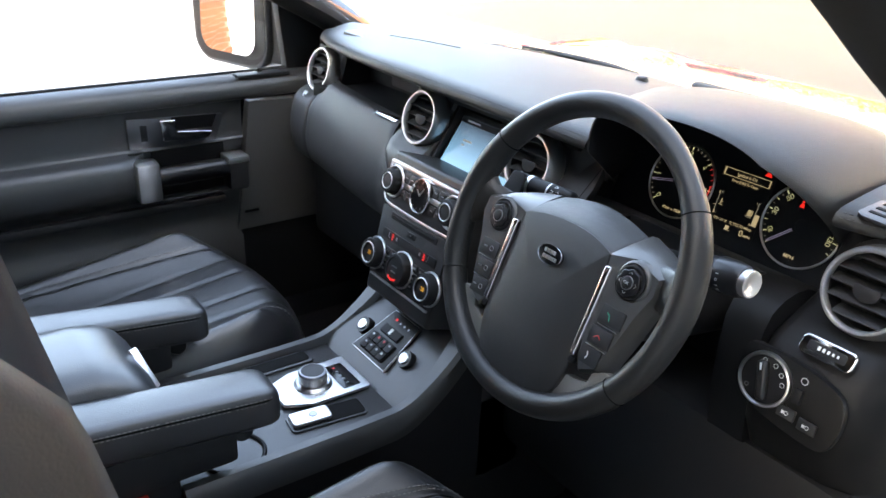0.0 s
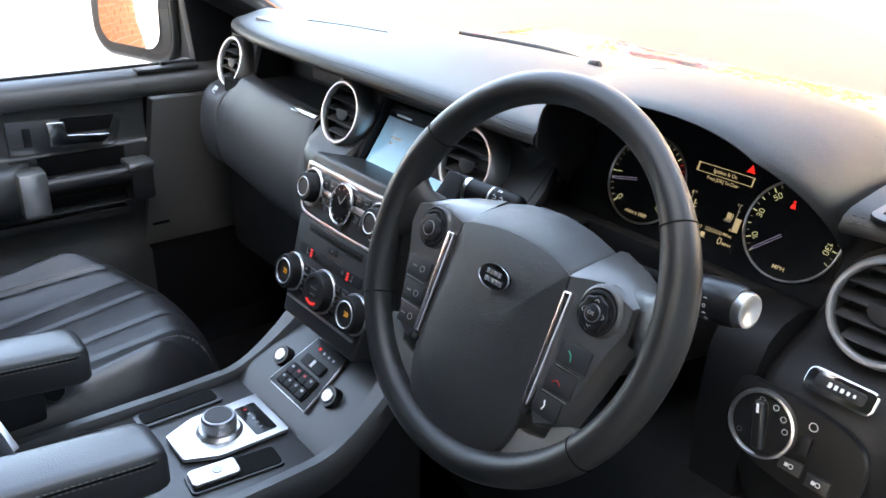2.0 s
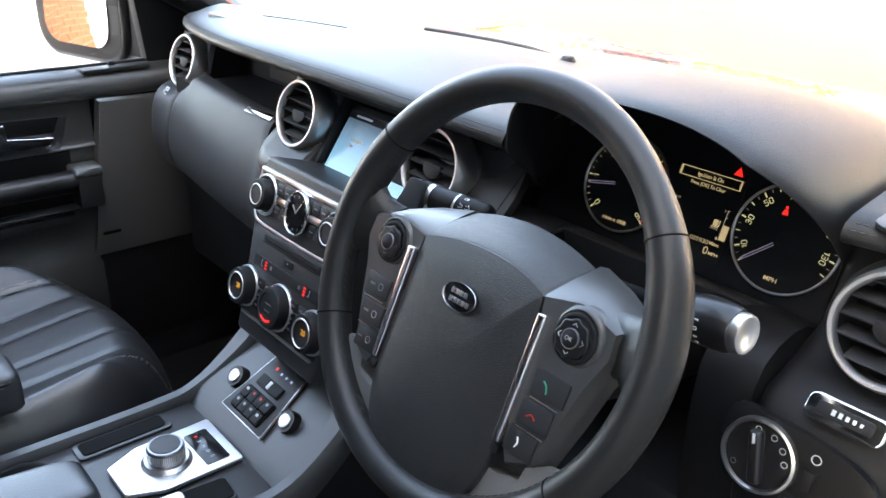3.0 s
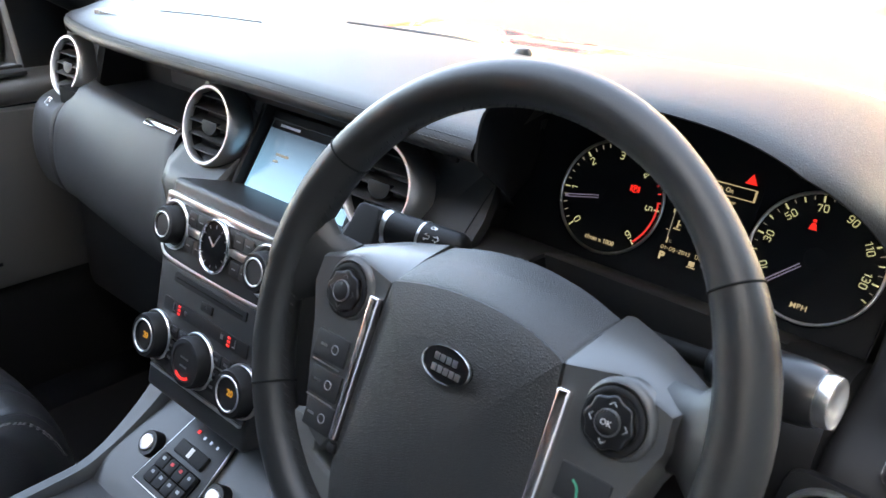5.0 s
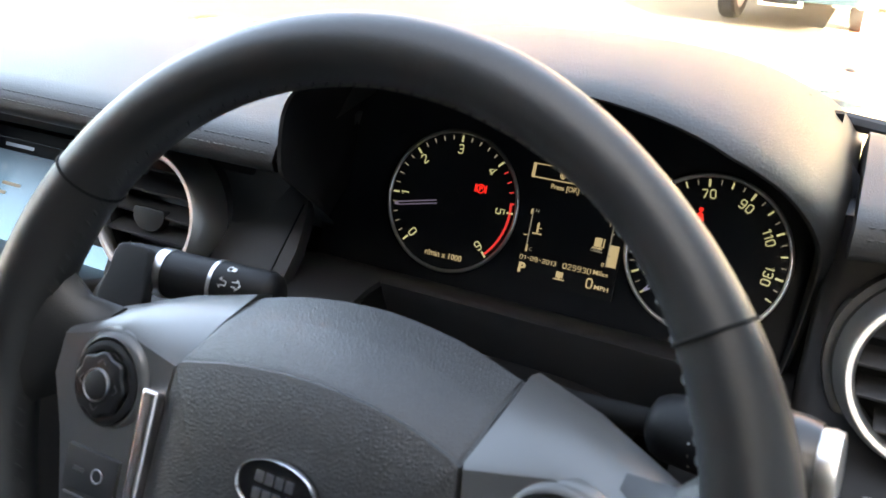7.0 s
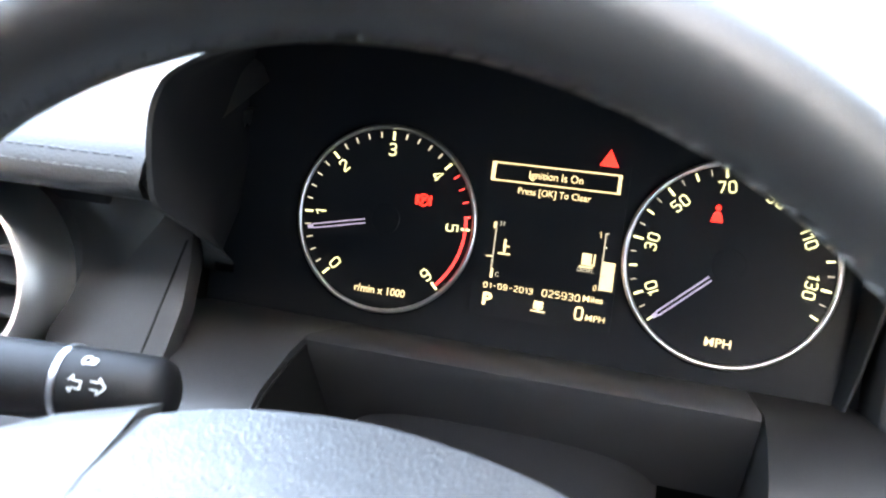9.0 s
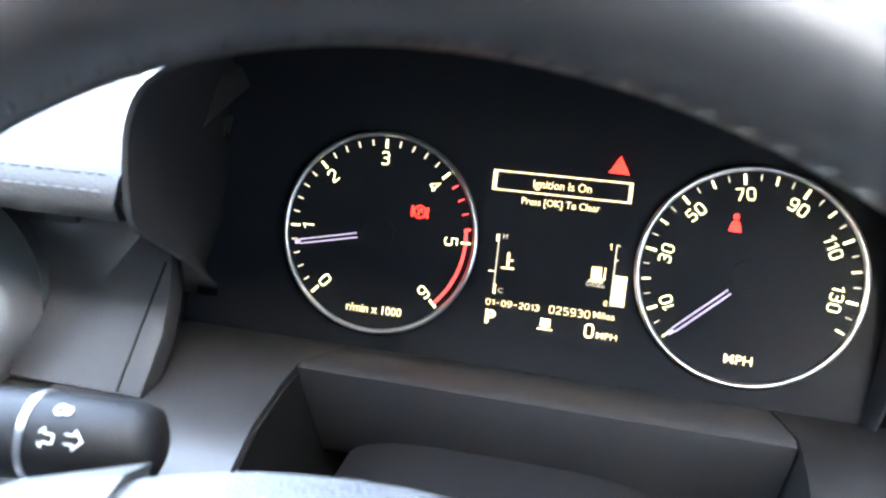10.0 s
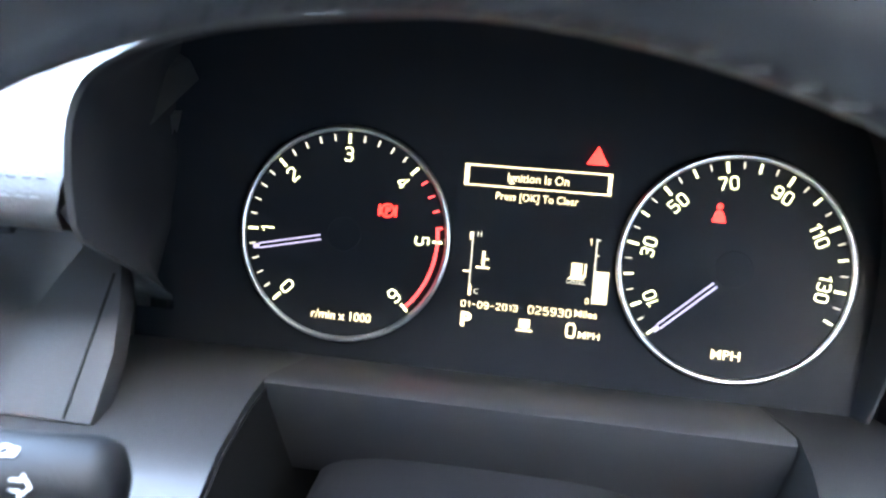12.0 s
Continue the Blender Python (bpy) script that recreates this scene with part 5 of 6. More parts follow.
def audio_panel():
    a = thing("audio_panel", STACK, "black audio panel with knobs and analogue clock", "audio panel")
    part("fascia", prism(rounded(0.200, 0.066, 0.010), -0.004, 0.0005, 0.001), PLASTIC, a, m=pose(0, 0.0700, 0))
    for s in (-1, 1):
        o = Matrix.Translation((s * 0.080, 0.0745, 0))
        k = part("knob", moved(lathe([(0.0205, 0), (0.0200, 0.014), (0.0180, 0.017), (0.0135, 0.0175), (0.0125, 0.0155), (0, 0.015)], 40), o), DARK, a, "black ribbed knob")
        part("knob_ring", moved(ring(0.0248, 0.0044, 0.006, 48, 0.002), o), SATIN, k, "satin silver collar")
        part("knob_face", moved(lathe([(0, 0.0155), (0.0115, 0.0155), (0.0108, 0.0168), (0, 0.0172)], 32), o), PANEL, k)
        part("knob_line", moved(ring(0.0130, 0.0018, 0.0015, 40, 0.0175), o), SATIN, k)
        part("silver_bar", box(0.031, 0.0085, 0.004, (s * 0.0400, 0.0755, 0.0012), 0.0012), SATIN, a, "satin silver bar")
        for v in (0.0895, 0.0612):
            for u in (0.0325, 0.0485):
                b = part("push_button", box(0.0150, 0.0150, 0.004, (s * u, v, 0.0014), 0.0012), PANEL, a)
                part("button_mark", box(0.0062, 0.0013, 0.0004, (s * u, v, 0.0036)), ALU, b)
    tall = Matrix.Translation((0, 0.0745, 0)) @ Matrix.Diagonal((0.94, 1.06, 1, 1))
    c = part("clock", moved(lathe([(0, 0.0), (0.0240, 0.0), (0.0240, 0.007), (0, 0.0078)], 48), tall), GLOSS, a, "black analogue clock with silver rim")
    part("clock_rim", moved(ring(0.0248, 0.0036, 0.009, 56, 0.005), tall), CHROME, c, "polished rim")
    for a0, L, w in ((48, 0.012, 0.0018), (-30, 0.016, 0.0014)):
        part("clock_hand", moved(box(w, L, 0.0005, (0, L / 2, 0.0082)), pose(0, 0.0745, 0, 0, 0, a0)), SATIN, c)
    for k in range(12):
        part("hour_mark", moved(box(0.0009, 0.003, 0.0004, (0, 0.0205, 0.0076)), pose(0, 0.0745, 0, 0, 0, 30 * k)), ALU, c)
    return a


audio_panel()


def climate_panel():
    c = thing("climate_panel", STACK, "black climate panel with three dials and lit red marks", "climate control")
    part("fascia", prism([(-0.0930, 0.033), (0.0930, 0.033), (0.0870, -0.0820), (-0.0870, -0.0820)], -0.004, 0.0005, 0.0012), PLASTIC, c)
    slot = part("disc_slot", prism(rounded(0.128, 0.0105, 0.002), -0.002, 0.0022, 0.0006), DARK, c, "disc slot", m=pose(0, 0.0225, 0))
    part("slot_lip", box(0.118, 0.0012, 0.003, (0, 0.0, 0.0016), 0.0004), BLACKHOLE, slot)
    part("eject_key", box(0.020, 0.009, 0.003, (0, 0.0085, 0.0012), 0.001), DARK, c)
    part("eject_mark", prism([(-0.0018, 0.0082), (0.0018, 0.0082), (0, 0.0106)], 0.0026, 0.0030), ALU, c)
    part("key_strip", box(0.150, 0.0145, 0.0025, (0, -0.0095, 0.0010), 0.0008), DARK, c)
    for s in (-1, 1):
        for k in range(3):
            part("heat_light", box(0.0046, 0.0022, 0.0006, (s * 0.0450, -0.0056 - 0.0042 * k, 0.0026)), LITR, c, "lit red seat heater bar")
        part("heat_symbol", join(box(0.0012, 0.007, 0.0005, (s * 0.0555, -0.008, 0.0026)), box(0.0046, 0.0012, 0.0005, (s * 0.0540, -0.0128, 0.0026))), ALU, c)
        part("key_symbol", box(0.0042, 0.0046, 0.0004, (s * 0.0330, -0.0090, 0.0026)), ALU, c)
        for k in range(2):
            for v in (-0.0340, -0.0500, -0.0640):
                b = part("push_button", box(0.0150, 0.0112, 0.003, (s * 0.0395 + (0.0085 if k else -0.0085), v, 0.0014), 0.001), PANEL if v > -0.04 else DARK, c)
                part("button_mark", box(0.0062, 0.0030, 0.0004, (s * 0.0395 + (0.0085 if k else -0.0085), v, 0.0031)), ALU, b)
        part("button_line", box(0.034, 0.0012, 0.0008, (s * 0.0395, -0.0418, 0.0022)), SATIN, c)
        k = part("temperature_dial", moved(lathe([(0.0245, 0), (0.0245, 0.014), (0.0225, 0.0185), (0.0165, 0.019), (0.0155, 0.016), (0, 0.0155)], 48), Matrix.Translation((s * 0.0780, -0.0490, 0))), DARK, c, "black temperature dial with amber figures")
        part("dial_collar", moved(ring(0.0262, 0.0030, 0.006, 56, 0.002), Matrix.Translation((s * 0.0780, -0.0490, 0))), SATIN, k, "satin silver collar")
        part("dial_lip", moved(ring(0.0172, 0.0022, 0.002, 48, 0.0188), Matrix.Translation((s * 0.0780, -0.0490, 0))), SATIN, k)
        words("20", 0.0095, LITA, k, (s * 0.0780, -0.0490, 0.0158), 0, "numeral", bold=0.0002)
    f = part("fan_dial", moved(lathe([(0.0270, 0), (0.0270, 0.013), (0.0245, 0.0175), (0.0200, 0.0182), (0.0190, 0.0165), (0, 0.0175)], 48), Matrix.Translation((0, -0.0490, 0))), DARK, c, "black fan dial")
    part("dial_collar", moved(ring(0.0288, 0.0034, 0.005, 56, 0.002), Matrix.Translation((0, -0.0490, 0))), SATIN, f)
    red = [moved(box(0.0045, 0.0030, 0.0006, (0, -0.0165, 0.0180)), pose(0, -0.0490, 0, 0, 0, a)) for a in (-32, -16, 0, 16, 32)]
    part("fan_light", join(*red), LITR, f, "lit red fan speed bars")
    part("dial_mark", join(box(0.014, 0.0020, 0.0004, (0, -0.0440, 0.0176)), box(0.012, 0.0020, 0.0004, (0, -0.0530, 0.0176))), ALU, f)
    return c


climate_panel()


# ---- screen and the hooded surround between the middle vents ----
def screen_unit():
    s = thing("navigation_screen", face_pose(0, 0.1635, 1.1165, 34.6), "lit blue navigation screen in a dark bezel", "screen")
    part("bezel", prism(rounded(0.196, 0.104, 0.006), -0.02, 0.0, 0.001), DARK, s)
    p = part("display", box(0.168, 0.084, 0.0012, (0, 0, 0.001)), SCREEN, s, "blue lit display with a dark heading")
    part("display_heading", box(0.166, 0.010, 0.0004, (0, 0.0365, 0.0018)), FACE, s)
    part("heading_bar", box(0.034, 0.0028, 0.0003, (-0.052, 0.0365, 0.0021)), ALU, s)
    part("display_tile", box(0.070, 0.050, 0.0003, (0.045, 0.0, 0.0017)), FACE, s)
    for x, y, w in ((-0.045, 0.004, 0.022), (-0.052, -0.004, 0.008), (0.032, 0.018, 0.03), (0.028, 0.008, 0.018), (0.030, -0.012, 0.026)):
        part("display_bar", box(w, 0.0028, 0.0003, (x, y, 0.0022)), LITG, s)
    return s


screen_unit()


def stack_surround():
    s = thing("stack_surround", Matrix.Identity(4), "black padded surround of screen and vents", "dashboard panel")
    # cheeks that carry the round vents
    for q in (-1, 1):
        secs = []
        for x in (0.099, 0.104, 0.196, 0.212, 0.224):
            dy = 0.008 if x == 0.099 else 0.002 if x == 0.212 else 0.010 if x == 0.224 else 0.0
            n = lambda z: q * (x if x < 0.11 else 0.104 + (x - 0.104) * (1 - 0.75 * max(0.0, min(1.0, (1.10 - z) / 0.17))))
            secs.append([(q * x, 0.190 + dy, 1.198), (q * x, 0.168 + dy, 1.150), (q * x, 0.146 + dy, 1.108), (n(1.086), 0.112 + dy, 1.086), (n(1.07), 0.098 + dy, 1.070), (n(1.035), 0.094 + dy, 1.035), (n(0.96), 0.085 + dy, 0.96), (n(0.92), 0.10 + dy, 0.92), (n(0.92), 0.28, 0.92), (q * x, 0.28, 1.198)])
        part("vent_cheek", loft(secs), PANEL, s)
        part("screen_cheek", bevel(prism([(0.130, 1.085), (0.196, 1.192), (0.23, 1.192), (0.23, 1.06), (0.13, 1.06)], -0.0035, 0.0035), 0.001), DARK, s, m=Matrix(((0, 0, 1, q * 0.094), (1, 0, 0, 0), (0, 1, 0, 0), (0, 0, 0, 1))))
    # padded shelf below the screen
    prof = [(0.150, 1.072), (0.128, 1.080), (0.100, 1.088), (0.078, 1.092), (0.060, 1.090), (0.052, 1.082), (0.052, 1.068), (0.07, 1.05), (0.15, 1.05)]
    secs = []
    for x in [-0.094 + 0.188 * k / 12 for k in range(13)]:
        e = max(0.0, (abs(x) - 0.078) / 0.016)
        secs.append([(x, y + (0.012 * e * e if y < 0.1 else 0), z - 0.008 * e * e) for y, z in prof])
    part("screen_shelf", loft(secs), SOFT, s, "padded black shelf lip", sharp=60)
    part("top_filler", slab(-0.20, 0.20, 0.175, 0.29, 1.17, 1.198, 0.002), DARK, s)
    return s


stack_surround()


# ---- right-hand fascia: outer vent housing, dimmer, light switch ----
def right_fascia():
    f = thing("outer_fascia", Matrix.Identity(4), "black outer dashboard end with lighting switches", "dashboard panel")
    prof = [(0.238, 1.198), (0.222, 1.150), (0.206, 1.108), (0.166, 1.091), (0.130, 1.076), (0.110, 1.045), (0.104, 1.010), (0.108, 0.975), (0.13, 0.93), (0.30, 0.93), (0.30, 1.194)]
    secs = []
    for x, d in ((0.563, 0.005), (0.566, 0.001), (0.575, 0.0), (0.62, 0.0), (0.66, 0.004), (0.685, 0.016), (0.70, 0.04)):
        secs.append([(x, y + (d if y < 0.25 else 0), z) for y, z in prof])
    # shade at the driver's end is in this darker colour
    part("housing", loft(secs), SHADEFASCIA, f, sharp=50)
    part("vent_bezel", moved(lathe([(0.0500, -0.004), (0.0560, -0.004), (0.0570, -0.008), (0.0570, -0.03), (0.0500, -0.03)], 56), face_pose(0.6285, 0.196, 1.135, 17)), PLASTIC, f)
    return f


right_fascia()


def dimmer():
    m = face_pose(0.6285, 0.1285, 1.083, 33)
    d = thing("dimmer_panel", m, "chrome-framed instrument dimmer wheel", "dimmer switch")
    b = join(prism(rounded(0.060, 0.022, 0.007), -0.003, 0.0045, 0.002, 3))
    part("frame", b, CHROME, d, "polished chrome frame")
    part("wheel", prism(rounded(0.043, 0.011, 0.003), 0.003, 0.0052, 0.0008), DARK, d)
    part("dimmer_mark", join(*[box(0.0030 - 0.0002 * k, 0.0045 - 0.0004 * k, 0.0005, (0.002 + 0.0052 * (k - 2), 0, 0.0053)) for k in range(5)]), WHITE, d)
    return d


dimmer()


def light_switch():
    m = face_pose(0.5835, 0.1015, 1.036, 12)
    w = thing("light_switch", m, "black rotary headlamp switch with silver ring and two fog lamp keys", "light switch")
    part("plate", prism(smooth_outline([(-0.032, 0.028), (-0.004, 0.034), (0.050, 0.030), (0.082, 0.018), (0.090, -0.010), (0.082, -0.040), (0.055, -0.044), (0.0, -0.036), (-0.030, -0.020)], 4), -0.008, 0.001, 0.001), SHADEFASCIA, w)
    part("switch_ring", lathe([(0.0265, -0.002), (0.0265, 0.004), (0.0280, 0.0062), (0.0302, 0.0055), (0.0310, 0.0), (0.0310, -0.004)], 56), SATIN, w, "satin silver ring")
    part("dial", lathe([(0, 0.001), (0.0268, 0.001), (0.0262, 0.004), (0, 0.0045)], 48), ROCKER, w)
    part("grip", moved(box(0.0110, 0.043, 0.010, (0, 0, 0.007), 0.004, 3), pose(0, 0, 0, 0, 0, 14)), ROCKER, w)
    part("pointer", moved(box(0.0022, 0.008, 0.0006, (0, 0.0155, 0.0124)), pose(0, 0, 0, 0, 0, 14)), WHITE, w)
    for a in (-14, 22, 52, 80):
        part("print_mark", moved(ring(0.0024, 0.0007, 0.0005, 16), pose(0, 0, 0.0046, 0, 0, -a) @ Matrix.Translation((0, 0.0215, 0))), WHITE, w)
    part("print_mark", moved(ring(0.0022, 0.0007, 0.0005, 16), Matrix.Translation((-0.0165, -0.0135, 0.0046))), ALU, w)
    part("print_mark", moved(ring(0.0036, 0.0008, 0.0005, 20), Matrix.Translation((0.0405, 0.0185, 0.0013))), WHITE, w)
    t = part("thumb_wheel", box(0.009, 0.017, 0.008, (0.0400, 0.001, 0.002), 0.002), DARK, w)
    for k, (u, v) in enumerate(((0.034, -0.0215), (0.059, -0.0245))):
        key = part("fog_key", box(0.0205, 0.0125, 0.004, (u, v, 0.0022), 0.0012), PANEL, w)
        part("key_symbol", join(moved(ring(0.0020, 0.0008, 0.0005, 16), Matrix.Translation((u + 0.001, v, 0.0044))), box(0.003, 0.0034, 0.0005, (u - 0.003, v, 0.0044))), WHITE, key)
    return w


light_switch()


# ---- centre console ----
def console():
    c = thing("centre_console", Matrix.Identity(4), "black centre console between the front seats", "centre console")
    Z = 0.778
    part("deck", slab(-0.128, 0.140, -0.62, -0.055, 0.60, Z, 0.006), CONSOLE, c)
    # sloping piece with the button panel
    secs = []
    for x in (-0.128, -0.10, 0.10, 0.140):
        secs.append([(x, -0.075, Z - 0.004), (x, -0.052, 0.796), (x, 0.030, 0.8465), (x, 0.06, 0.862), (x, 0.16, 0.88), (x, 0.16, 0.60), (x, -0.075, 0.60)])
    part("slope", loft(secs), CONSOLE, c)
    # side rails sweeping up to the stack
    for s in (-1, 1):
        k = 0.128 if s < 0 else 0.140
        top = smooth_line([(0, -0.40, 0.792), (0, -0.25, 0.790), (0, -0.12, 0.790), (0, -0.06, 0.797), (0, 0.0, 0.836), (0, 0.05, 0.885), (0, 0.075, 0.905)], 4)
        secs = []
        for p in top:
            x0, x1 = s * (k - 0.020 - 0.018 * max(0, min(1, (p.y + 0.05) / 0.1))), s * (k + 0.004)
            secs.append([(x0, p.y, p.z - 0.010), (x0 + s * 0.005, p.y, p.z), (x1 - s * 0.006, p.y, p.z), (x1, p.y, p.z - 0.010), (x1, p.y, p.z - 0.046), (x0, p.y, p.z - 0.046)])
        part("side_rail", loft(secs), CONSOLE, c)
        part("side_flank", loft([[(s * (k - 0.020), p.y, p.z - 0.044), (s * (k + 0.0015), p.y, p.z - 0.044), (s * (k + 0.0015), p.y, 0.56), (s * (k - 0.020), p.y, 0.56)] for p in top]), DARK, c)
        part("side_wall", slab(min(s * 0.10, s * k), max(s * 0.10, s * k), -0.40, 0.30, 0.46, 0.76, 0.01), DARK, c)
    # oddment slots: flat sheets, the shade of their depth painted black
    part("slot_shade", prism(rounded(0.105, 0.026, 0.006), 0, 0.003), BLACKHOLE, c, "flat black sheet for the shade in a narrow oddment slot", m=pose(-0.0875, -0.170, Z + 0.0025, 0, 0, 90))
    part("slot_shade", prism(rounded(0.112, 0.036, 0.006), 0, 0.003), BLACKHOLE, c, "flat black sheet for the shade in a narrow oddment slot", m=pose(0.0765, -0.166, Z + 0.0025, 0, 0, 84))
    part("slot_frame", prism(rounded(0.118, 0.036, 0.008), 0, 0.007, 0.002), CONSOLE, c, m=pose(-0.0875, -0.170, Z - 0.003, 0, 0, 90))
    part("slot_frame", prism(rounded(0.118, 0.041, 0.007), 0, 0.007, 0.002), CONSOLE, c, m=pose(0.0765, -0.166, Z - 0.003, 0, 0, 84))
    # cup holder rim under the armrest; a flat black disc paints the well's shade
    part("cup_rim", moved(ring(0.043, 0.008, 0.006, 40), Matrix.Translation((-0.065, -0.300, Z + 0.002))), DARK, c)
    part("cup_shade", moved(lathe([(0, 0), (0.040, 0), (0.040, 0.003), (0, 0.003)], 40), Matrix.Translation((-0.065, -0.300, Z))), BLACKHOLE, c)
    part("cup_rim", moved(ring(0.043, 0.006, 0.006, 40), Matrix.Translation((0.085, -0.315, Z + 0.002))), DARK, c)
    return c


console()


def gear_selector():
    g = thing("gear_selector", pose(0, -0.144, 0.781), "rotary gear selector on a bright metal plate", "gear selector")
    out = [(-0.049, 0.068), (-0.047, 0.070), (0.047, 0.070), (0.049, 0.068), (0.0475, -0.024), (0.0465, -0.029), (0.0300, -0.0655), (0.0270, -0.0680), (-0.0270, -0.0680), (-0.0300, -0.0655), (-0.0465, -0.029), (-0.0475, -0.024)]
    part("plate", prism(out, 0, 0.006, 0.0022, 3), BRUSHED, g, "bright brushed metal plate")
    part("window", prism(rounded(0.068, 0.030, 0.003), 0.0055, 0.0072, 0.0006), GLOSS, g, m=pose(0.004, 0.043, 0))
    for k, ch in enumerate("PRNDS"):
        words(ch, 0.0070, LITR if k == 0 else ALU, g, (-0.020 + 0.0115 * k, 0.040, 0.0074), 0, "letter")
    part("skirt", moved(lathe([(0.030, 0.005), (0.030, 0.008), (0.026, 0.0115), (0.0, 0.0115)], 48), Matrix.Translation((0, -0.006, 0))), SATIN, g)
    d = part("dial", moved(lathe([(0.0215, 0.010), (0.0222, 0.014), (0.0222, 0.027), (0.0205, 0.0300), (0.0185, 0.0303), (0, 0.0300)], 56), Matrix.Translation((0, -0.006, 0))), ALU, g, "knurled grey metal dial")
    ribs = [moved(box(0.0008, 0.0012, 0.012, (0.0223, 0, 0.0205)), pose(0, -0.006, 0, 0, 0, 6 * k)) for k in range(60)]
    part("knurling", join(*ribs), SATIN, d)
    part("dial_top", moved(lathe([(0, 0.0298), (0.0182, 0.0298), (0.0175, 0.0312), (0, 0.0315)], 48), Matrix.Translation((0, -0.006, 0))), PANEL, d)
    return g


gear_selector()


def terrain_panel():
    t = thing("terrain_button_panel", pose(0, -0.0125, 0.8235, 31.5), "black button panel outlined in silver on the console", "button panel")
    o = [(-0.0375, 0.047), (0.0375, 0.047), (0.0500, -0.045), (-0.0500, -0.045)]
    part("outline", prism(o, -0.001, 0.003, 0.001), SATIN, t, "thin silver outline")
    i = [(x * 0.965, y * 0.975) for x, y in o]
    part("fascia", prism(i, 0.001, 0.0036, 0.0006), PANEL, t)
    part("rocker", box(0.050, 0.0165, 0.007, (0, 0.011, 0.005), 0.002), DARK, t)
    part("rocker_mark", box(0.006, 0.011, 0.0006, (0, 0.011, 0.0088), 0.0005), WHITE, t)
    part("key_base", prism(rounded(0.068, 0.036, 0.004), 0.003, 0.006, 0.001), BLACKHOLE, t, m=pose(0, -0.0205, 0))
    for r in range(2):
        for k in range(4):
            key = part("key", box(0.0150, 0.0155, 0.006, (-0.0240 + 0.016 * k, -0.0120 - 0.0172 * r, 0.0065), 0.0014), DARK, t)
            part("key_light", box(0.0046, 0.0036, 0.0005, (-0.0240 + 0.016 * k, -0.0090 - 0.0172 * r, 0.0097)), REDMARK if (r, k) in ((0, 1), (0, 2)) else MARKGREY if (r, k) in ((0, 0), (1, 3)) else DARKALU, key)
    part("indicator", box(0.0042, 0.0042, 0.0006, (-0.016, 0.034, 0.0040)), LITR, t)
    for k in range(3):
        part("print_mark", box(0.0035, 0.0035, 0.0004, (-0.003 + 0.012 * k, 0.032, 0.0038)), ALU, t)
    return t


terrain_panel()
for s in (-1, 1):
    b = thing("push_knob", pose(s * 0.064, -0.016, 0.818, 46), "round black knob with a bright silver cap", "knob", "console knobs")
    part("barrel", lathe([(0.0150, -0.016), (0.0150, 0.006), (0.0138, 0.010), (0, 0.010)], 32), ROCKER, b)
    part("cap", lathe([(0.0096, 0.0095), (0.0096, 0.0118), (0.0082, 0.0132), (0, 0.0136)], 32), SATIN, b, "bright cap")


def key_fob():
    k = thing("parking_brake_switch", pose(0.0740, -0.192, 0.7835, 2, 0, 84), "bright silver switch in the console slot", "switch")
    part("body", prism(rounded(0.060, 0.029, 0.006), 0, 0.007, 0.002, 3), BRUSHED, k)
    part("button", moved(lathe([(0, 0.0065), (0.0065, 0.0065), (0.0062, 0.0082), (0, 0.0085)], 28), Matrix.Translation((0.004, 0, 0))), ALU, k)
    return k


key_fob()


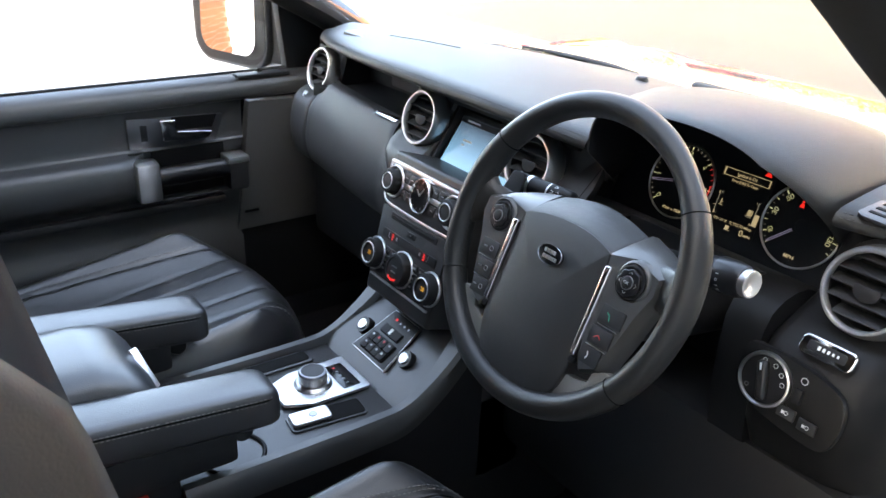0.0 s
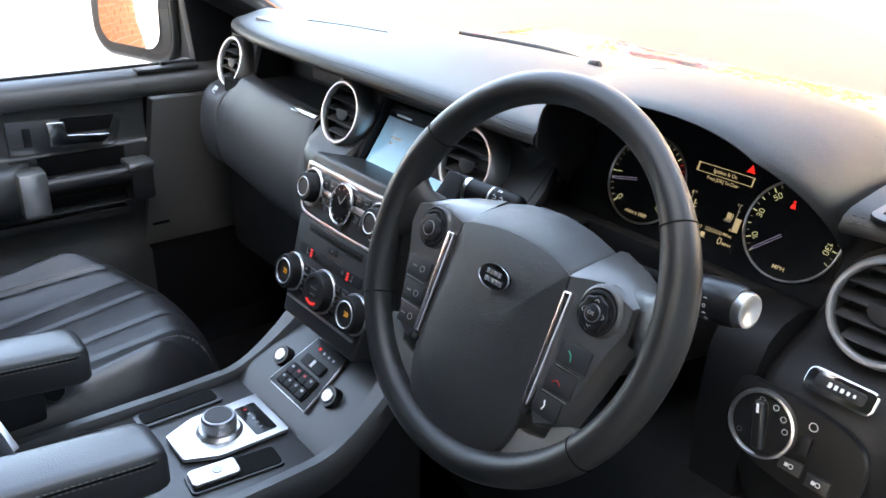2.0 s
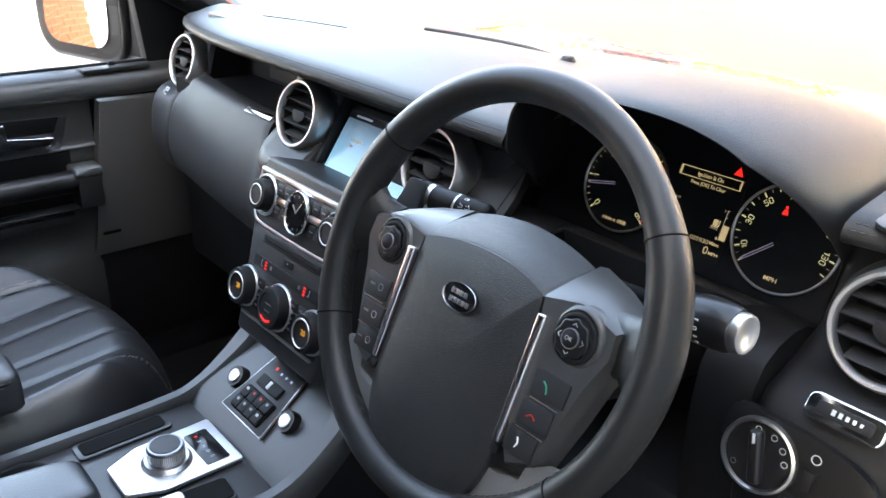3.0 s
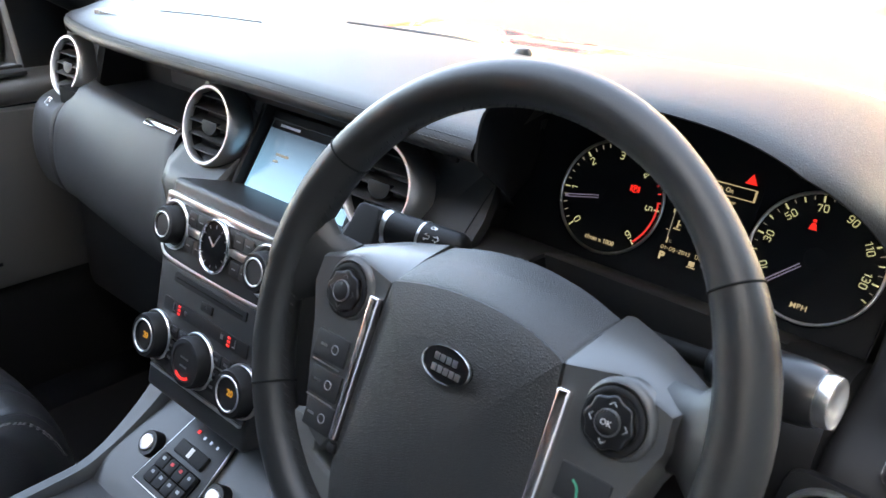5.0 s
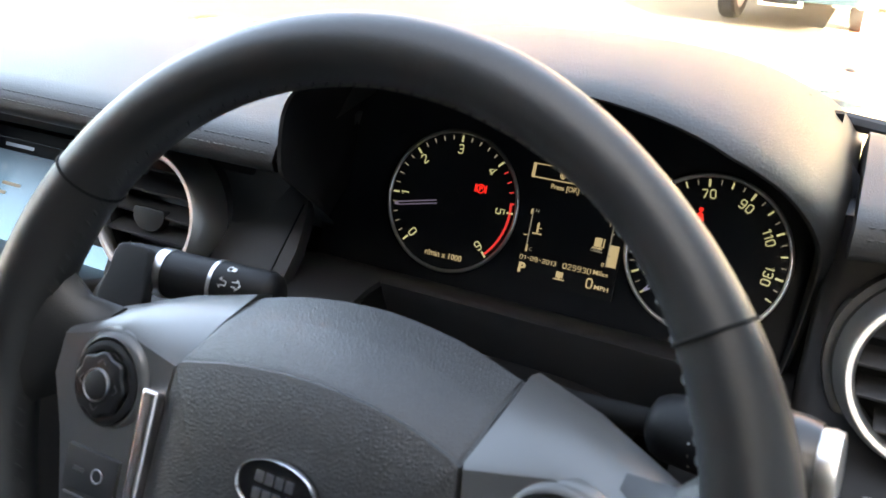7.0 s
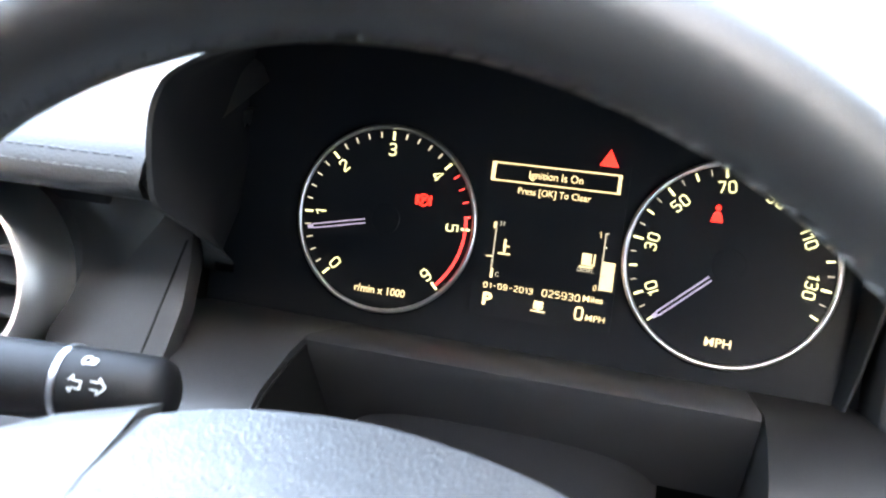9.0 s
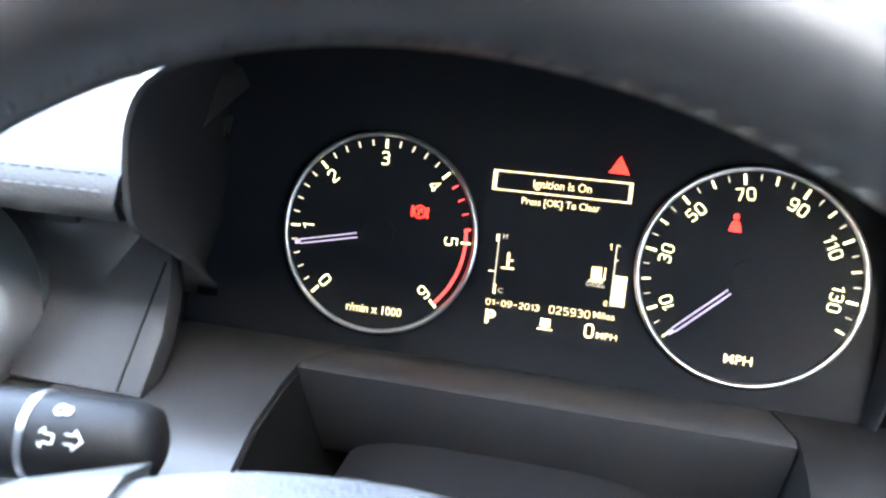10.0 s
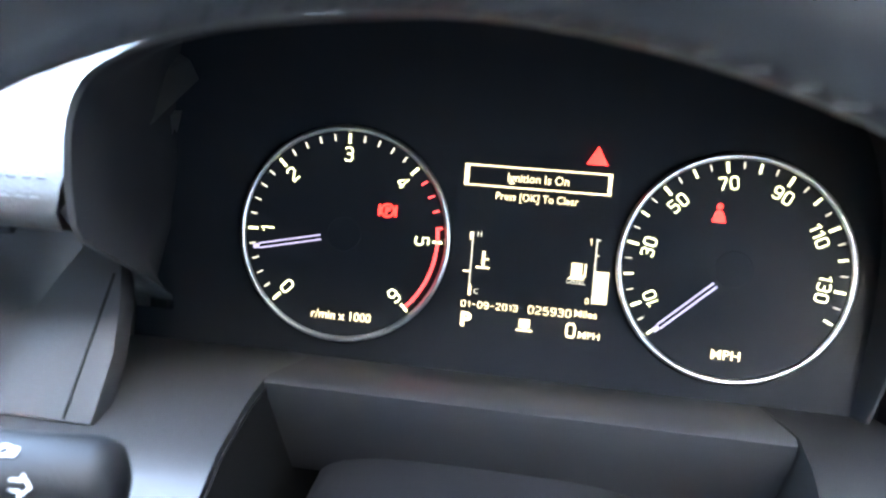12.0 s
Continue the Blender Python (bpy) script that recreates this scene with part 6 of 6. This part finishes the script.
# ---- armrests and cubby box ----
def armrest(x, y0, y1, z, w, label):
    """A pad whose front end lies at y1 with its top at z; it rises towards the back."""
    a = thing("armrest", Matrix.Identity(4), label, "armrest", "seat armrests")
    half, rise = 0.027, 0.11

    def top(y):
        return z + rise * (y1 - y)

    def section(y, k, n=0.30):
        out = []
        for q in range(32):
            t = 2 * math.pi * q / 32
            cx, cz = math.cos(t), math.sin(t)
            crown = 0.003 * (1 - min(1.0, abs(cx)) ** 2) if cz > 0 else 0.0
            out.append((x + w / 2 * (0.80 + 0.20 * k) * math.copysign(abs(cx) ** n, cx), y, top(y) - half + half * (0.72 + 0.28 * k) * math.copysign(abs(cz) ** n, cz) + crown))
        return out
    ends = ((y0, 0.3), (y0 + 0.012, 0.9), (y0 + 0.03, 1.0), (y0 + 0.12, 1.0), (y1 - 0.07, 1.0), (y1 - 0.030, 1.0), (y1 - 0.014, 0.90), (y1 - 0.005, 0.62), (y1, 0.20))
    part("pad", loft([section(y, k) for y, k in ends]), SEATLEATHER, a, sharp=60)

    def edge(dz, out):
        line = []
        for side in (1, -1):
            run = [(x + side * (w / 2 + out), y0 + 0.03 + (y1 - y0 - 0.055) * k / 24) for k in range(25)]
            turn = [(x + side * (w / 2 + out - 0.0075 * k / 4 * k / 4 - 0.0002 * k), y1 - 0.025 + 0.0225 * k / 4) for k in range(1, 5)]
            row = [(px_, y, top(y) - dz) for px_, y in run + turn]
            line += row if side > 0 else row[::-1]
        return line
    for dz in (0.0072, 0.0128):
        part("stitching", stitches(edge(dz, 0.0004), 0.0048, 0.0016, 0.0009), STITCH, a, "grey thread")
    part("seam", tube(edge(0.0100, 0.0002), 0.0011, 6), BLACKHOLE, a)
    part("hinge", slab(x - 0.018, x + 0.018, y0 - 0.06, y0 + 0.06, top(y0) - 0.10, top(y0) - 0.05, 0.012), DARK, a)
    part("height_wheel", moved(lathe([(0.0, -0.014), (0.013, -0.014), (0.015, -0.011), (0.015, 0.011), (0.013, 0.014), (0.0, 0.014)], 24), pose(x, y1 - 0.045, z - 2 * half - 0.008, 0, 90, 0)), ROCKER, a, "black height wheel")
    part("under_pad", slab(x - w / 2 + 0.004, x + w / 2 - 0.002, y0 + 0.02, y1 - 0.060, z - 2 * half - 0.034, z - half, 0.010), BACKLEATHER, a)
    return a


armrest(0.108, -0.62, -0.266, 0.899, 0.075, "black leather driver's armrest with grey stitching")
armrest(-0.166, -0.62, -0.262, 0.887, 0.075, "black leather passenger's armrest with grey stitching")


def cubby():
    c = thing("cubby_box", Matrix.Identity(4), "black leather-lidded cubby box behind the console", "storage box")
    part("box_body", slab(-0.125, 0.135, -0.75, -0.40, 0.60, 0.875, 0.012), DARK, c)
    secs = []
    for y, z in ((-0.76, 0.905), (-0.74, 0.93), (-0.60, 0.944), (-0.47, 0.945), (-0.435, 0.938), (-0.41, 0.92), (-0.395, 0.895), (-0.388, 0.872)):
        ring_ = []
        for q in range(20):
            t = math.pi * q / 19
            ring_.append((-0.020 + 0.095 * math.copysign(abs(math.cos(t)) ** 0.45, math.cos(t)), y, 0.868 + (z - 0.868) * abs(math.sin(t)) ** 0.45))
        secs.append(ring_)
    part("lid", loft(secs), SEATLEATHER, c, sharp=60)
    part("catch", moved(box(0.012, 0.006, 0.062, bev=0.0018), Matrix.Translation((-0.0015, -0.397, 0.8985)) @ Vector((0.033, 0.017, -0.047)).to_track_quat("Z", "Y").to_matrix().to_4x4()), BRUSHED, c, "chrome catch")
    return c


cubby()


# ---- seats ----
def seat(cx, label, lift, back, rake, inner):
    s = thing("front_seat", pose(cx, 0, 0), label, "seat", "front seats")
    W = 0.262
    nu, nv = 28, 30

    def seam_at(v, inboard):
        # where the bolster seam runs: wide at the back, drawn in at the front edge
        r = min(1.0, v / 0.80)
        return 0.90 - 0.36 * r ** 1.6 if inboard else 0.74 - 0.16 * r ** 1.6

    def cushion(u, v):
        # u across, v from the back to the front and down over the edge
        x = -W + 2 * W * u
        e = abs(x) / W
        r = v / 0.72
        inboard = x * inner > 0
        side = 1.0 if inboard else 0.75
        bol = 0.048 * side * max(0.0, min(1.0, (e - 0.40) / 0.40)) ** 1.5 * (0.75 + 0.25 * min(1.0, r) if inboard else 0.25 + 0.75 * min(1.0, r)) - 0.085 * max(0.0, (e - 0.80) / 0.20) ** 2.0
        if v < 0.72:
            y = -0.56 + 0.47 * r
            z = lift + 0.706 + 0.056 * r ** 1.1 + bol
        else:
            t = (v - 0.72) / 0.28
            y = -0.09 + 0.085 * math.sin(t * math.pi / 2) ** 0.9
            z = lift + 0.762 - 0.150 * (1 - math.cos(t * math.pi / 2)) + bol * (1 - t) ** 0.7
        x *= 1 + 0.06 * max(0.0, 1 - v / 0.75) - 0.03 * v
        y -= 0.120 * e ** 2.6
        # puffed panels with sewn channels between them
        if v < 0.93:
            front = max(0.0, min(1.0, (v - 0.10) / 0.3))
            for c0, c1 in ((0.13, 0.17), (0.30, 0.42)):
                c = c0 + (c1 - c0) * min(1.0, r)
                z -= 0.0030 * front * math.exp(-((e - c) / 0.020) ** 2)
            z -= 0.0055 * math.exp(-((e - seam_at(v, inboard)) / 0.016) ** 2)
        return (x, y, z)
    part("cushion", sheet(lambda u, v: cushion(u, v), 84, 48, 0.06), SEATLEATHER, s, "black leather cushion with sewn panels", sharp=70)
    part("cushion_base", slab(-0.235, 0.235, -0.56, -0.105, 0.56, 0.715, 0.03), PLASTIC, s)
    part("seat_rail", slab(-0.20, -0.16, -0.55, 0.02, 0.46, 0.60, 0.01), DARK, s)
    part("seat_rail", slab(0.16, 0.20, -0.55, 0.02, 0.46, 0.60, 0.01), DARK, s)
    for q in (1, -1):
        inboard = q * inner > 0

        def line(off):
            return [cushion(0.5 + q * (seam_at(v, inboard) + off / W) / 2, v) for v in [0.05 + 0.86 * k / 48 for k in range(49)]]
        for off in (0.007, 0.014) if inboard else (0.008,):
            part("stitching", stitches([(x, y, z + 0.0014) for x, y, z in line(off)], 0.0050, 0.0020, 0.0010), STITCH, s, "grey thread")
        part("seam", tube([(x, y, z + 0.0006) for x, y, z in line(0.0)], 0.0016, 6), BLACKHOLE, s)
        for c0, c1 in ((0.13, 0.17), (0.30, 0.42)):
            run = [0.20 + 0.66 * k / 30 for k in range(31)]
            part("flute_seam", tube([cushion(0.5 + q * (c0 + (c1 - c0) * min(1.0, v / 0.72)) / 2, v) for v in run], 0.0009, 5), BLACKHOLE, s)
    def rest(u, v):
        x = -W * 0.98 + 2 * W * 0.98 * u
        e = abs(x) / W
        z = 0.80 + 0.58 * v
        y = back - 0.56 - rake * v + 0.075 * max(0, (e - 0.5) / 0.4) ** 1.5 * (1 - 0.4 * v) - 0.10 * max(0, (e - 0.86) / 0.12) ** 2 - 0.05 * max(0, v - 0.85) / 0.15
        return (x * (1 - 0.14 * v ** 3), y, z)
    part("backrest", sheet(lambda u, v: rest(v, u), 28, 30, 0.09), BACKLEATHER, s, sharp=70)
    return s


seat(-0.405, "black leather passenger seat with sewn panels", 0.018, 0.0, 0.24, 1)
seat(0.440, "black leather driver's seat beside the console", -0.012, 0.020, 0.09, -1)


def belt():
    b = thing("seat_belt_buckle", Matrix.Identity(4), "red seat belt buckle beside the driver's seat", "buckle")
    part("stem", slab(0.128, 0.148, -0.47, -0.445, 0.66, 0.80, 0.004), DARK, b)
    part("housing", slab(0.118, 0.158, -0.475, -0.440, 0.770, 0.798, 0.005), DARK, b)
    part("button", slab(0.121, 0.155, -0.471, -0.444, 0.796, 0.806, 0.003), BUCKLE, b, "red release button")
    return b


belt()


# ---- passenger door ----
def passenger_door():
    d = thing("passenger_door", Matrix.Identity(4), "black trimmed passenger door with silver handles", "car door")
    prof = [(-0.800, 1.075), (-0.798, 1.088), (-0.788, 1.094), (-0.770, 1.092), (-0.752, 1.084), (-0.742, 1.070), (-0.740, 1.055), (-0.7445, 1.046), (-0.752, 1.043), (-0.756, 1.036), (-0.757, 0.99), (-0.755, 0.962), (-0.748, 0.955), (-0.730, 0.950), (-0.716, 0.940), (-0.708, 0.920), (-0.708, 0.890), (-0.716, 0.866), (-0.736, 0.850), (-0.746, 0.838), (-0.748, 0.800), (-0.744, 0.760), (-0.726, 0.72), (-0.722, 0.62), (-0.735, 0.53), (-0.80, 0.52)]
    prof = smooth_line([(x, z, 0) for x, z in prof], 2)
    secs = []
    for y in (-0.98, -0.9, -0.7, -0.5, -0.3, -0.20, -0.165, -0.15, -0.05, 0.02, 0.045, 0.060):
        # towards the front the armrest runs out into the grab recess
        k = max(0.0, min(1.0, (y + 0.20) / 0.035))
        row = []
        for p in prof:
            x = p.x
            if 0.84 < p.y < 0.953:
                x = x + (-0.757 - x) * k
            if y > 0.03 and p.y < 1.04:
                x = min(x, -0.745)
            row.append((x, y, p.y))
        secs.append(row)
    part("trim", loft(secs), DOORSKIN, d, sharp=50)
    part("window_sill_strip", slab(-0.80, -0.788, -0.98, 0.19, 1.078, 1.0985, 0.003), RUBBER, d)
    part("sill_extension", loft([[(p.x + 0.0006, y, p.y) for p in prof[:16]] for y in (0.052, 0.12, 0.25)]), DOORSKIN, d)
    # inner release plate
    pl = prism([(-0.195, 1.027), (0.016, 1.017), (-0.004, 0.958), (-0.195, 0.961)], 0, 0.006, 0.002)
    side = Matrix(((0, 0, 1, -0.757), (1, 0, 0, 0), (0, 1, 0, 0), (0, 0, 0, 1)))
    part("release_plate", pl, DARKALU, d, "grey metal release plate", m=side)
    # raised black sheet paints the shade of the hollow behind the lever
    part("release_shade", prism([(-0.100, 1.022), (0.000, 1.018), (-0.012, 0.990), (-0.100, 0.992)], 0.0055, 0.0072, 0.0006), BLACKHOLE, d, m=side)
    part("release_lever", join(prism([(-0.128, 1.020), (-0.094, 1.018), (-0.092, 0.992), (-0.014, 0.984), (-0.022, 0.968), (-0.124, 0.972)], 0.007, 0.016, 0.003, 3)), CHROME, d, "bright chrome release lever", m=side)
    part("lock_switch", prism([(-0.168, 1.012), (-0.154, 1.011), (-0.154, 0.976), (-0.168, 0.977)], 0.0055, 0.008, 0.001), DARK, d, m=side)
    # grab handle
    part("grab_bar", tube(smooth_line([(-0.716, -0.17, 0.904), (-0.712, -0.08, 0.906), (-0.714, 0.03, 0.905)], 6), 0.020, 14, flat=1.05), ROCKER, d)
    # black sheet paints the shade behind the grab bar
    part("grab_shade", slab(-0.755, -0.748, -0.15, 0.01, 0.850, 0.952), BLACKHOLE, d)
    part("grab_cap", slab(-0.742, -0.690, -0.200, -0.150, 0.858, 0.944, 0.009), BRUSHED, d, "satin silver end cap")
    part("grab_mount", slab(-0.745, -0.692, 0.000, 0.046, 0.852, 0.922, 0.010), PLASTIC, d)
    part("grab_mount_top", slab(-0.742, -0.689, -0.003, 0.048, 0.916, 0.932, 0.006), BRUSHED, d, "satin silver cap")
    part("lower_ledge", slab(-0.750, -0.728, -0.98, 0.00, 0.815, 0.835, 0.006), PLASTIC, d)
    part("tweeter_panel", slab(-0.778, -0.748, 0.055, 0.18, 1.0895, 1.0965, 0.002), PANEL, d)
    part("lock_pin", box(0.010, 0.012, 0.008, (-0.772, 0.115, 1.100), 0.002), DARK, d)
    # window glass and frame
    g = part("window_pane", slab(-0.806, -0.802, -0.96, 0.22, 1.07, 1.64), GLASS, d, "clear side window")
    g.visible_shadow = False
    part("quarter_trim", prism([(0.19, 1.08), (0.33, 1.08), (0.33, 1.19), (0.185, 1.31), (0.165, 1.30)], 0, 0.03, 0.004), DARK, d, m=Matrix(((0, 0, 1, -0.812), (1, 0, 0, 0), (0, 1, 0, 0), (0, 0, 0, 1))))
    part("outer_skin", slab(-0.90, -0.815, -1.0, 0.40, 0.45, 1.07, 0.02), PAINT, d)
    return d


passenger_door()
k = thing("kick_panel", Matrix.Identity(4), "dark grey lower pillar trim beside the passenger footwell", "trim panel", kind="structure")
part("lower_cover", slab(-0.768, -0.741, -0.03, 0.57, 0.46, 0.745, 0.004), CARPET, k, "black footwell carpet")
part("panel", bevel(prism([(0.072, 1.040), (0.57, 1.030), (0.57, 0.735), (0.022, 0.735), (0.030, 0.760)], 0, 0.03), 0.005), PILLARTRIM, k, m=Matrix(((0, 0, 1, -0.765), (1, 0, 0, 0), (0, 1, 0, 0), (0, 0, 0, 1))))
part("slit", slab(-0.7352, -0.733, 0.045, 0.080, 0.777, 0.783, 0.001), BLACKHOLE, k)


def door_mirror():
    n = Vector((0.068, -0.21, 0)).normalized()
    m = thing("door_mirror", Matrix(((0.951, 0, n.x, -1.0), (0.309, 0, n.y, 0.142), (0, 1, 0, 1.205), (0, 0, 0, 1))), "black door mirror reflecting a brick wall", "door mirror")
    part("housing", prism(rounded(0.286, 0.284, 0.066), -0.085, 0.004, 0.014, 3, 1.0), ROCKER, m)
    part("bezel", prism(rounded(0.262, 0.262, 0.058), -0.002, 0.0052, 0.002), DARK, m, "matt black glass surround")
    gl = prism(rounded(0.200, 0.215, 0.042), 0.002, 0.0075)
    rim = [v for v in gl.verts if v.co.z > 0.005]
    top = [f for f in gl.faces if all(v in rim for v in f.verts)]
    hub = bmesh.ops.poke(gl, faces=top)["verts"]
    bmesh.ops.subdivide_edges(gl, edges=[e for h in hub for e in h.link_edges], cuts=6, use_grid_fill=True)
    for v in gl.verts:
        if v.co.z > 0.005:
            v.co.z = 0.011 - (v.co.x ** 2 + v.co.y ** 2) / 4.0 - 0.045 * v.co.y
    part("mirror_glass", gl, MIRROR, m, "silvered convex mirror glass")
    part("mount", slab(0.06, 0.21, -0.12, 0.05, -0.085, -0.01, 0.012), DARK, m)
    return m


door_mirror()
